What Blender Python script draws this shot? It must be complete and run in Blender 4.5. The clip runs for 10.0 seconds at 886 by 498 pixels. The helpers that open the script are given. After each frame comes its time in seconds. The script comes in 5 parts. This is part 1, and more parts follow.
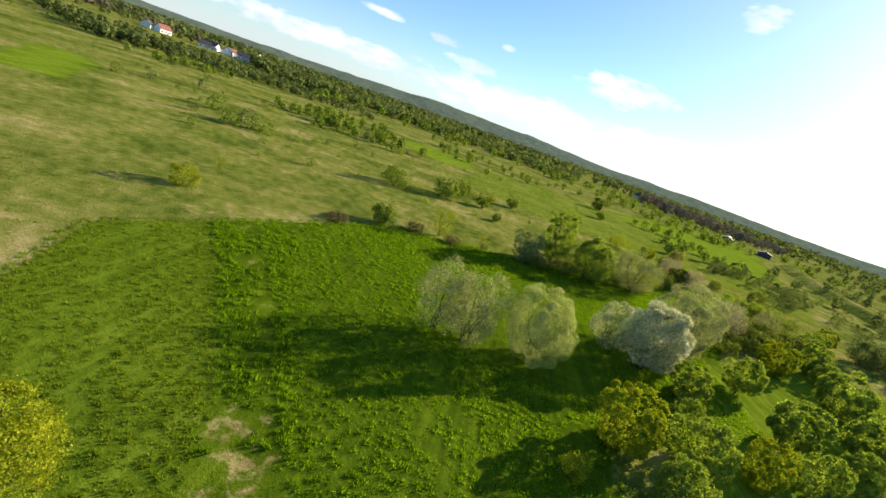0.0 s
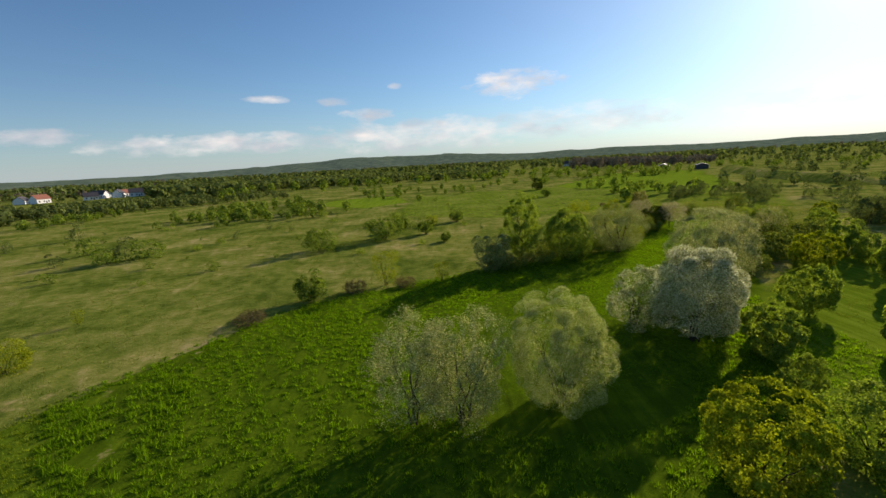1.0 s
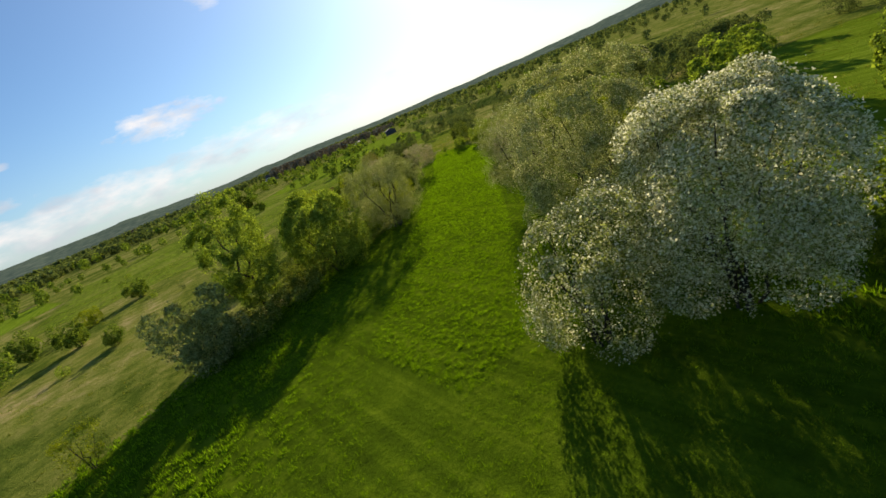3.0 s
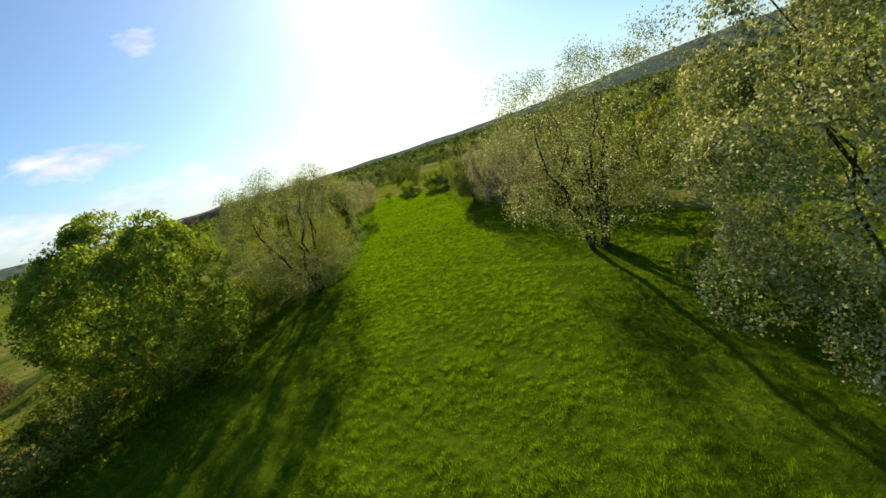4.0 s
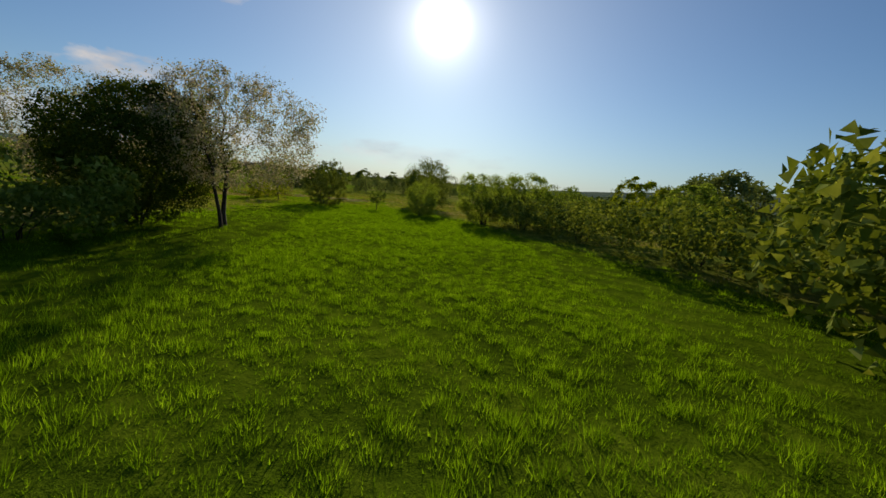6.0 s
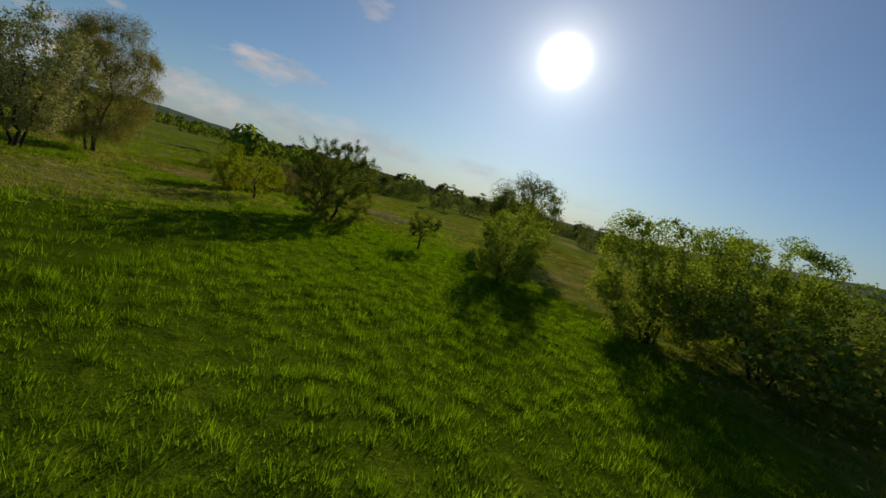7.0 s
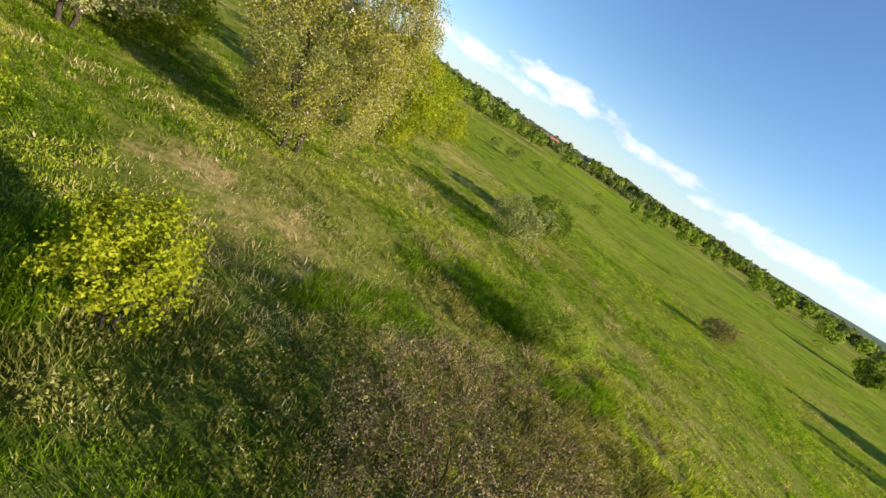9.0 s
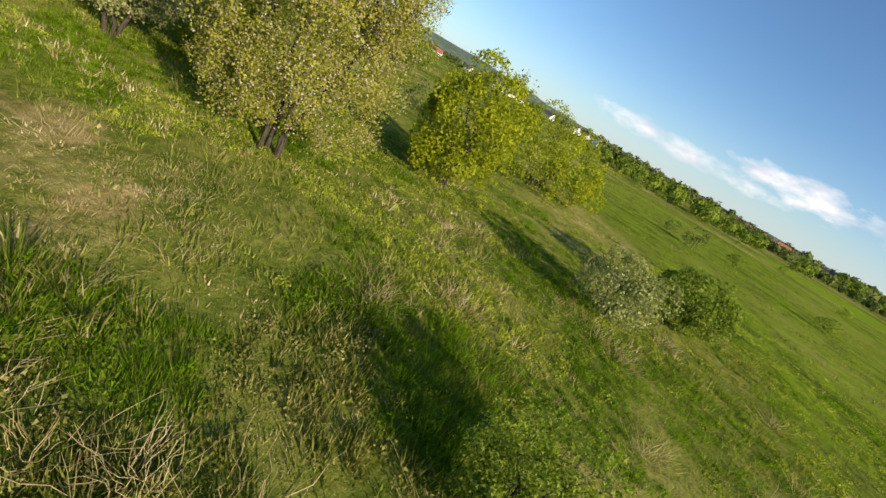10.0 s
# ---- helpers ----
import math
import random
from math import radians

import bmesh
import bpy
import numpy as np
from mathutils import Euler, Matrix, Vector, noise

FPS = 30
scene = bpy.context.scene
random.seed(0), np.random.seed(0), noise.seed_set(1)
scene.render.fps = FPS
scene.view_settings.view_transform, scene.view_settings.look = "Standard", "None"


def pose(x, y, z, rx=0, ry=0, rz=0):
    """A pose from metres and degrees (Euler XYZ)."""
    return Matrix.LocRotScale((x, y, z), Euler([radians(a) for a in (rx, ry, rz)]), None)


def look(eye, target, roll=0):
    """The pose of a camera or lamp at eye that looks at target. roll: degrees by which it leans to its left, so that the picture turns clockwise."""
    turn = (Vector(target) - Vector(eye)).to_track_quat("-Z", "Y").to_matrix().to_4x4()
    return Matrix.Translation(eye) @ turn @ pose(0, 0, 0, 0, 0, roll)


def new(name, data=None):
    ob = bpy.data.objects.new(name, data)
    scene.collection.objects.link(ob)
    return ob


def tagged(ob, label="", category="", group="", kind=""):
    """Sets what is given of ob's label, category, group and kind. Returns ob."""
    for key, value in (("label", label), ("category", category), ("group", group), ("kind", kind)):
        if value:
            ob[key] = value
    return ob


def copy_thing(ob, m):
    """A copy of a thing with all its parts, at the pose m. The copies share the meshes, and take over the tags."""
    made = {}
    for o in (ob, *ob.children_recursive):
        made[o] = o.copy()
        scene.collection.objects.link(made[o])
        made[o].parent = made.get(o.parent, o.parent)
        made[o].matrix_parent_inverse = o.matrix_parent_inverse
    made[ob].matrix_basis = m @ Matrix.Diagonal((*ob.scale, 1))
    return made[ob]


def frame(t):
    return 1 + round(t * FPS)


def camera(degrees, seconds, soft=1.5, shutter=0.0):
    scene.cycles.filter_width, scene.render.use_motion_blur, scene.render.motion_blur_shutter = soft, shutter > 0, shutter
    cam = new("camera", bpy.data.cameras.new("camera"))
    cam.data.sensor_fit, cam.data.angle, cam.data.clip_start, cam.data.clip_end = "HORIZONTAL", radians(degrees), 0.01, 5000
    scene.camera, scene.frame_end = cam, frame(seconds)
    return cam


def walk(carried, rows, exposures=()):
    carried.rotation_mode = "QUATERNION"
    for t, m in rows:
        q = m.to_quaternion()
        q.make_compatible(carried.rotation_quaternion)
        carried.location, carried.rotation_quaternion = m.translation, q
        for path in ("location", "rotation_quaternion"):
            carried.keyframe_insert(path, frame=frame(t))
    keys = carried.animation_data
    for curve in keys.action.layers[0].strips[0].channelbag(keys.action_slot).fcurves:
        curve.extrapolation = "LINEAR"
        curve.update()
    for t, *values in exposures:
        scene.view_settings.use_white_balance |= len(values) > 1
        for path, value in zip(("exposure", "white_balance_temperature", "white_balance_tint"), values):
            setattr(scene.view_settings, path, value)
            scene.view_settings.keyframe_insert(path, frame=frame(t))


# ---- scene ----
cam = camera(91.8, 10.0, soft=1.5)
PATH = [
    (0, (0.000, 0.000, 18.959), (-0.141, 1.912, 18.388), 19.9),
    (0.5, (0.602, 5.802, 17.752), (0.494, 7.750, 17.308), 7.3),
    (1, (1.310, 13.171, 15.970), (1.309, 15.131, 15.574), -3.3),
    (1.5, (2.010, 21.334, 14.408), (2.140, 23.290, 14.012), -14.7),
    (2, (3.045, 28.443, 13.156), (3.445, 30.347, 12.695), -27.1),
    (2.5, (5.462, 35.127, 11.704), (6.179, 36.897, 11.113), -25.1),
    (2.7, (6.241, 37.564, 11.355), (7.090, 39.262, 10.723), -25.1),
    (3.8, (14.731, 54.348, 6.722), (16.087, 55.738, 6.244), -17.0),
    (4, (17.201, 57.684, 6.246), (18.580, 59.058, 5.786), -17.8),
    (4.5, (23.325, 65.095, 4.176), (24.784, 66.390, 3.733), -17.4),
    (5, (30.388, 72.797, 2.863), (31.893, 74.056, 2.475), -12.6),
    (5.5, (37.186, 79.634, 2.032), (38.684, 80.914, 1.694), -3.8),
    (5.7, (39.696, 82.174, 1.993), (41.189, 83.466, 1.670), 0.0),
    (6.8, (52.083, 95.119, 2.002), (53.301, 96.691, 1.782), 15.4),
    (7, (54.082, 97.521, 2.199), (55.236, 99.136, 1.961), 15.2),
    (7.5, (58.681, 103.772, 2.988), (59.470, 105.591, 2.731), 19.8),
    (8, (61.400, 110.600, 3.400), (61.392, 112.564, 3.020), 28.1),
    (8.5, (62.369, 116.432, 3.593), (61.432, 118.110, 3.038), 33.8),
    (9, (63.254, 121.352, 3.700), (61.616, 122.289, 3.039), 33.2),
    (9.5, (62.142, 124.669, 3.628), (60.310, 125.038, 2.915), 29.0),
    (10, (60.296, 126.407, 3.342), (58.434, 126.444, 2.611), 29.8),
]
walk(cam, [(t, look(eye, target, roll)) for t, eye, target, roll in PATH], exposures=[(0.0, 0.95, 6950, 14), (0.5, 0.22, 6950, 14), (1.2, 0.22, 6950, 14), (2.5, 0.28, 6950, 14), (4.5, 0.52, 6950, 14), (5.0, 0.4, 6950, 14), (5.5, -0.03, 6950, 14), (6.8, -0.6, 6950, 14), (7.5, -0.62, 6950, 14), (8.0, -0.15, 6950, 14), (8.5, 0.45, 6950, 14), (9.0, 1.0, 6950, 14), (10.0, 0.66, 6950, 14)])

# ---- world and sun ----
SUN_AZ, SUN_EL = radians(44.2), radians(19.4)  # clockwise from +y
SUN_DIR = Vector((math.sin(SUN_AZ) * math.cos(SUN_EL), math.cos(SUN_AZ) * math.cos(SUN_EL), math.sin(SUN_EL)))


def ramp(N, L, fac, *stops):
    r = N("ShaderNodeValToRGB")
    els = r.color_ramp.elements
    while len(els) < len(stops):
        els.new(0.5)
    for e, (p, c) in zip(els, stops):
        e.position, e.color = p, (*c, 1)
    L(fac, r.inputs[0])
    return r.outputs[0]


def sky_world():
    w = bpy.data.worlds.new("sky")
    scene.world = w
    w.use_nodes = True
    nt = w.node_tree
    nt.nodes.clear()
    N, L = nt.nodes.new, nt.links.new

    def math_node(op, a, b=None, clamp=False):
        n = N("ShaderNodeMath")
        n.operation, n.use_clamp = op, clamp
        for i, v in enumerate((a, b)):
            if v is None:
                continue
            if isinstance(v, (int, float)):
                n.inputs[i].default_value = v
            else:
                L(v, n.inputs[i])
        return n.outputs[0]

    def dot(v, d):
        n = N("ShaderNodeVectorMath")
        n.operation = "DOT_PRODUCT"
        L(v, n.inputs[0])
        n.inputs[1].default_value = d
        return n.outputs["Value"]

    tc = N("ShaderNodeTexCoord")
    way = tc.outputs["Generated"]
    sky = N("ShaderNodeTexSky")
    sky.sky_type, sky.sun_disc = "NISHITA", False
    sky.sun_elevation, sky.sun_rotation = SUN_EL, SUN_AZ
    sky.altitude, sky.air_density, sky.dust_density, sky.ozone_density = 200, 1.0, 0.2, 3.0
    sep = N("ShaderNodeSeparateXYZ")
    L(way, sep.inputs[0])
    # fair-weather clouds: each a soft lens of broken vapour round its own direction
    stretch = N("ShaderNodeMapping")
    stretch.inputs["Scale"].default_value = (1, 1, 2.6)
    L(way, stretch.inputs[0])
    puff = N("ShaderNodeTexNoise")
    puff.inputs["Scale"].default_value, puff.inputs["Detail"].default_value = 16, 6
    puff.inputs["Roughness"].default_value = 0.58
    L(stretch.outputs[0], puff.inputs["Vector"])
    broken = math_node("MULTIPLY", math_node("SUBTRACT", puff.outputs["Fac"], 0.5), 3.6)
    total = None
    for az, el, wide, high, amount in CLOUDS:
        a, e = radians(az), radians(el)
        c = Vector((-math.sin(a) * math.cos(e), math.cos(a) * math.cos(e), math.sin(e)))
        right = Vector((math.cos(a), math.sin(a), 0))
        up = right.cross(c)
        d = dot(way, c)
        u = math_node("DIVIDE", dot(way, right), math.tan(radians(wide)))
        v = math_node("DIVIDE", dot(way, up), math.tan(radians(high)))
        r = math_node("ADD", math_node("MULTIPLY", u, u), math_node("MULTIPLY", v, v))
        m = math_node("SUBTRACT", 1.0, r)
        m = math_node("ADD", m, broken)
        m = math_node("MULTIPLY", m, 0.8 * amount, clamp=True)
        m = math_node("MULTIPLY", m, math_node("GREATER_THAN", d, 0.2))
        total = m if total is None else math_node("MAXIMUM", total, m)
    # glare of the air round the sun
    near = math_node("MAXIMUM", dot(way, tuple(SUN_DIR)), 0.0)
    glow = math_node("ADD", math_node("MULTIPLY", math_node("POWER", near, 2600.0), 140.0),
                     math_node("ADD", math_node("MULTIPLY", math_node("POWER", near, 320.0), 10.0), math_node("ADD", math_node("MULTIPLY", math_node("POWER", near, 36.0), 1.7), math_node("MULTIPLY", math_node("POWER", near, 7.0), 2.0))))
    # pale haze low over the horizon
    low = math_node("POWER", math_node("SUBTRACT", 1.0, math_node("ABSOLUTE", sep.outputs["Z"]), clamp=True), 14.0)
    haze = N("ShaderNodeMix")
    haze.data_type = "RGBA"
    L(math_node("MULTIPLY", low, 0.8), haze.inputs["Factor"])
    clear = N("ShaderNodeVectorMath")
    clear.operation = "MULTIPLY"
    L(sky.outputs[0], clear.inputs[0])
    clear.inputs[1].default_value = (0.88, 1.17, 1.38)
    L(clear.outputs[0], haze.inputs["A"])
    haze.inputs["B"].default_value = (5.0, 5.9, 6.7, 1)
    mix = N("ShaderNodeMix")
    mix.data_type = "RGBA"
    L(total, mix.inputs["Factor"])
    L(haze.outputs["Result"], mix.inputs["A"])
    body = N("ShaderNodeTexNoise")
    body.inputs["Scale"].default_value, body.inputs["Detail"].default_value = 9, 4
    L(stretch.outputs[0], body.inputs["Vector"])
    L(ramp(N, L, body.outputs["Fac"], (0.4, (6.2, 6.7, 7.6)), (0.6, (9.8, 9.8, 9.9))), mix.inputs["B"])
    add = N("ShaderNodeVectorMath")
    add.operation = "ADD"
    gl = N("ShaderNodeCombineXYZ")
    for i, k in enumerate((1.0, 0.97, 0.9)):
        L(math_node("MULTIPLY", glow, k), gl.inputs[i])
    L(mix.outputs["Result"], add.inputs[0])
    L(gl.outputs[0], add.inputs[1])
    bg = N("ShaderNodeBackground")
    bg.inputs["Strength"].default_value = 0.077
    L(add.outputs[0], bg.inputs["Color"])
    out = N("ShaderNodeOutputWorld")
    L(bg.outputs[0], out.inputs[0])


CLOUDS = [  # azimuth to the left of +y, elevation, half width, half height, density
    (-10.5, 9.2, 5.6, 1.8, 1.0),
    (-19.9, 19.0, 2.4, 1.3, 0.8),
    (20.0, 8.4, 2.6, 0.5, 0.8), (12.5, 8.0, 2.2, 0.6, 0.8), (8.0, 6.4, 4.5, 0.9, 0.8), (5.0, 9.6, 1.0, 0.4, 0.6),
    (24.0, 3.6, 16.0, 1.3, 0.85), (2.0, 3.6, 16.0, 2.3, 0.75), (-18.0, 4.2, 14.0, 2.0, 0.6), (44.0, 4.6, 7.0, 0.9, 0.9),
    (58.0, 5.5, 8.0, 1.6, 0.9), (70.0, 4.0, 12.0, 1.2, 0.7), (-40.0, 4.0, 14.0, 1.5, 0.35),
]
sky_world()
sun_data = bpy.data.lights.new("sun", "SUN")
sun_data.energy, sun_data.angle, sun_data.color = 5.0, radians(0.53), (1.0, 0.90, 0.75)
sun = new("sun", sun_data)
sun.matrix_world = look(SUN_DIR * 100, (0, 0, 0))


# ---- materials ----
def material(name):
    m = bpy.data.materials.new(name)
    m.use_nodes = True
    m.node_tree.nodes.clear()
    return m, m.node_tree.nodes.new, m.node_tree.links.new


def leaf_material(name, dark, mid, light, through_part=0.4, patch=0.9, warm=(1.5, 1.35, 0.5)):
    """Thin leaves: colour differs from leaf to leaf and from bough to bough, and light passes through."""
    m, N, L = material(name)
    geo = N("ShaderNodeNewGeometry")
    noise_tex = N("ShaderNodeTexNoise")
    noise_tex.inputs["Scale"].default_value, noise_tex.inputs["Detail"].default_value = patch, 3
    L(geo.outputs["Position"], noise_tex.inputs["Vector"])
    mx = N("ShaderNodeMath")
    mx.operation = "MULTIPLY_ADD"
    L(noise_tex.outputs["Fac"], mx.inputs[0])
    mx.inputs[1].default_value = 1.5
    half = N("ShaderNodeMath")
    half.operation = "MULTIPLY_ADD"
    L(geo.outputs["Random Per Island"], half.inputs[0])
    half.inputs[1].default_value, half.inputs[2].default_value = 0.6, -0.56
    L(half.outputs[0], mx.inputs[2])
    col = ramp(N, L, mx.outputs[0], (0.1, dark), (0.5, mid), (0.9, light))
    pr = N("ShaderNodeBsdfDiffuse")
    L(col, pr.inputs["Color"])
    tr = N("ShaderNodeBsdfTranslucent")
    lit = N("ShaderNodeVectorMath")
    lit.operation = "MULTIPLY"
    L(col, lit.inputs[0])
    lit.inputs[1].default_value = warm  # light that has passed a leaf is yellower
    L(lit.outputs[0], tr.inputs["Color"])
    mix = N("ShaderNodeMixShader")
    mix.inputs[0].default_value = through_part
    L(pr.outputs[0], mix.inputs[1])
    L(tr.outputs[0], mix.inputs[2])
    out = N("ShaderNodeOutputMaterial")
    L(mix.outputs[0], out.inputs[0])
    return m


def bark_material(name, dark, light):
    m, N, L = material(name)
    tc = N("ShaderNodeTexCoord")
    mp = N("ShaderNodeMapping")
    mp.inputs["Scale"].default_value = (14, 14, 3)
    L(tc.outputs["Object"], mp.inputs[0])
    no = N("ShaderNodeTexNoise")
    no.inputs["Scale"].default_value, no.inputs["Detail"].default_value = 2.0, 5
    L(mp.outputs[0], no.inputs["Vector"])
    col = ramp(N, L, no.outputs["Fac"], (0.3, dark), (0.7, light))
    pr = N("ShaderNodeBsdfPrincipled")
    pr.inputs["Roughness"].default_value = 0.9
    pr.inputs["Specular IOR Level"].default_value = 0.08
    L(col, pr.inputs["Base Color"])
    bump = N("ShaderNodeBump")
    bump.inputs["Strength"].default_value, bump.inputs["Distance"].default_value = 0.6, 0.03
    L(no.outputs["Fac"], bump.inputs["Height"])
    L(bump.outputs[0], pr.inputs["Normal"])
    out = N("ShaderNodeOutputMaterial")
    L(pr.outputs[0], out.inputs[0])
    return m


def ground_material():
    m, N, L = material("ground_turf")
    geo = N("ShaderNodeNewGeometry")
    pos = geo.outputs["Position"]

    def noise_at(scale, detail=4, rough=0.55, stretch=None):
        n = N("ShaderNodeTexNoise")
        n.inputs["Scale"].default_value, n.inputs["Detail"].default_value, n.inputs["Roughness"].default_value = scale, detail, rough
        if stretch:
            mp = N("ShaderNodeMapping")
            mp.inputs["Rotation"].default_value, mp.inputs["Scale"].default_value = (0, 0, stretch[0]), stretch[1]
            L(pos, mp.inputs[0])
            L(mp.outputs[0], n.inputs["Vector"])
        else:
            L(pos, n.inputs["Vector"])
        return n.outputs["Fac"]

    def mix(f, a, b):
        n = N("ShaderNodeMix")
        n.data_type = "RGBA"
        for s, v in (("Factor", f), ("A", a), ("B", b)):
            L(v, n.inputs[s])
        return n.outputs["Result"]

    def arith(op, a, b, clamp=False):
        n = N("ShaderNodeMath")
        n.operation, n.use_clamp = op, clamp
        for i, v in enumerate((a, b)):
            if isinstance(v, (int, float)):
                n.inputs[i].default_value = v
            else:
                L(v, n.inputs[i])
        return n.outputs[0]

    def mask(name):
        a = N("ShaderNodeAttribute")
        a.attribute_name = name
        return a.outputs["Fac"]

    fine = noise_at(5.0, 6, 0.75)
    mid = noise_at(0.55, 4)
    wide = noise_at(0.07, 6, 0.62)
    rows_tex = noise_at(1.0, 3, 0.6, (radians(-34.0), (1.3, 0.035, 1.0)))
    blend = arith("ADD", arith("MULTIPLY", fine, 0.5), arith("MULTIPLY", mid, 0.5))
    # sown green crop, drilled in rows; kept dark for the shade between blades
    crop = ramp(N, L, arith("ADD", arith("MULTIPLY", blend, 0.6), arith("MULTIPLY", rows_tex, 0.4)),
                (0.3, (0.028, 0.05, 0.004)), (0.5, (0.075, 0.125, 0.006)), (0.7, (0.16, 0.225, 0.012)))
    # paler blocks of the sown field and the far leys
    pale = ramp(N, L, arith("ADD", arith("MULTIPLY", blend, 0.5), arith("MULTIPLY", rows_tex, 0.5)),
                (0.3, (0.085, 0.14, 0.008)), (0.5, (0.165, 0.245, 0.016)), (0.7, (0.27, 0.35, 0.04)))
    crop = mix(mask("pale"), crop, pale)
    # grazed meadow, olive with straw-coloured thin spots
    meadow = ramp(N, L, arith("ADD", arith("MULTIPLY", arith("SUBTRACT", arith("ADD", arith("MULTIPLY", wide, 0.45), arith("MULTIPLY", blend, 0.55)), 0.5), 1.4), 0.465),
                  (0.36, (0.075, 0.112, 0.014)), (0.45, (0.155, 0.185, 0.028)), (0.53, (0.235, 0.235, 0.052)), (0.62, (0.40, 0.32, 0.13)))
    dry = ramp(N, L, blend, (0.3, (0.15, 0.115, 0.035)), (0.5, (0.36, 0.285, 0.10)), (0.7, (0.54, 0.44, 0.19)))
    f = arith("MULTIPLY", arith("ADD", arith("SUBTRACT", mask("crop"), 0.5), arith("MULTIPLY", arith("SUBTRACT", mid, 0.5), 0.8)), 6.0)
    f = arith("ADD", f, 0.5, clamp=True)
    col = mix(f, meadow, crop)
    d = arith("MULTIPLY", arith("ADD", arith("SUBTRACT", mask("dry"), 0.62), arith("MULTIPLY", arith("SUBTRACT", noise_at(0.9, 5, 0.65), 0.5), 2.4)), 2.5, clamp=True)
    col = mix(d, col, dry)
    pr = N("ShaderNodeBsdfPrincipled")
    pr.inputs["Roughness"].default_value = 1.0
    pr.inputs["Specular IOR Level"].default_value = 0.0
    L(col, pr.inputs["Base Color"])
    bump = N("ShaderNodeBump")
    bump.inputs["Strength"].default_value, bump.inputs["Distance"].default_value = 1.0, 0.09
    L(arith("ADD", fine, arith("MULTIPLY", mid, 1.5)), bump.inputs["Height"])
    L(bump.outputs[0], pr.inputs["Normal"])
    out = N("ShaderNodeOutputMaterial")
    L(pr.outputs[0], out.inputs[0])
    return m


def plain_material(name, base, rough=0.7, var=0.25, scale=3.0):
    m, N, L = material(name)
    tc = N("ShaderNodeTexCoord")
    no = N("ShaderNodeTexNoise")
    no.inputs["Scale"].default_value, no.inputs["Detail"].default_value = scale, 4
    L(tc.outputs["Object"], no.inputs["Vector"])
    col = ramp(N, L, no.outputs["Fac"], (0.3, tuple(c * (1 - var) for c in base)), (0.7, tuple(min(1, c * (1 + var)) for c in base)))
    pr = N("ShaderNodeBsdfPrincipled")
    pr.inputs["Roughness"].default_value = rough
    L(col, pr.inputs["Base Color"])
    out = N("ShaderNodeOutputMaterial")
    L(pr.outputs[0], out.inputs[0])
    return m


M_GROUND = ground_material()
M_BARK = bark_material("bark", (0.03, 0.024, 0.017), (0.085, 0.07, 0.052))
M_TWIG = bark_material("bare_twig", (0.10, 0.065, 0.04), (0.27, 0.19, 0.12))
M_GREEN = leaf_material("fresh_leaf", (0.07, 0.108, 0.018), (0.165, 0.225, 0.034), (0.30, 0.36, 0.065), 0.42, 1.4, (1.3, 1.35, 0.55))
M_FRESH = leaf_material("light_green_leaf", (0.115, 0.165, 0.022), (0.235, 0.30, 0.044), (0.39, 0.45, 0.085), 0.5, 1.8, (1.3, 1.35, 0.55))
M_YELLOW = leaf_material("young_yellow_leaf", (0.15, 0.18, 0.012), (0.27, 0.30, 0.018), (0.40, 0.42, 0.035), 0.42, 1.8, (1.3, 1.35, 0.5))
M_DARK = leaf_material("dark_leaf", (0.03, 0.05, 0.008), (0.06, 0.09, 0.012), (0.11, 0.15, 0.02), 0.26, 1.4)
M_GREY = leaf_material("silver_green_leaf", (0.12, 0.14, 0.045), (0.27, 0.30, 0.105), (0.45, 0.48, 0.20), 0.36, 2.6, (1.25, 1.25, 0.6))
M_OLIVE = leaf_material("olive_leaf", (0.12, 0.14, 0.014), (0.24, 0.245, 0.028), (0.39, 0.375, 0.07), 0.24, 1.6)
M_THORN = leaf_material("hawthorn_leaf", (0.07, 0.105, 0.014), (0.155, 0.205, 0.034), (0.32, 0.37, 0.09), 0.28, 3.0)
M_BLOSSOM = leaf_material("white_blossom", (0.42, 0.42, 0.24), (0.70, 0.69, 0.48), (0.90, 0.89, 0.72), 0.52, 2.6, (1.1, 1.08, 0.85))
M_CREAM = leaf_material("cream_blossom", (0.38, 0.37, 0.17), (0.66, 0.64, 0.34), (0.88, 0.86, 0.56), 0.38, 2.6, (1.2, 1.15, 0.7))
M_PINK = leaf_material("faded_blossom", (0.25, 0.20, 0.11), (0.46, 0.39, 0.24), (0.66, 0.59, 0.42), 0.4, 2.4, (1.15, 1.1, 0.8))
# patch contrast in both crop blades also stands for shade between clumps
M_GRASS = leaf_material("crop_blade", (0.045, 0.08, 0.004), (0.125, 0.225, 0.008), (0.262, 0.39, 0.024), 0.58, 4.2, (1.27, 1.38, 0.45))
M_PALE = leaf_material("pale_crop_blade", (0.07, 0.10, 0.006), (0.16, 0.22, 0.014), (0.295, 0.345, 0.04), 0.5, 3.4, (1.3, 1.38, 0.45))
M_WEED = leaf_material("weed_blade", (0.125, 0.18, 0.016), (0.29, 0.35, 0.034), (0.52, 0.53, 0.09), 0.4, 2.2, (1.2, 1.3, 0.5))
M_TUFT = leaf_material("meadow_blade", (0.10, 0.14, 0.018), (0.19, 0.225, 0.038), (0.31, 0.32, 0.075), 0.36, 0.8)
M_ROUGH = leaf_material("coarse_blade", (0.075, 0.095, 0.018), (0.20, 0.21, 0.045), (0.40, 0.37, 0.14), 0.34, 2.4)
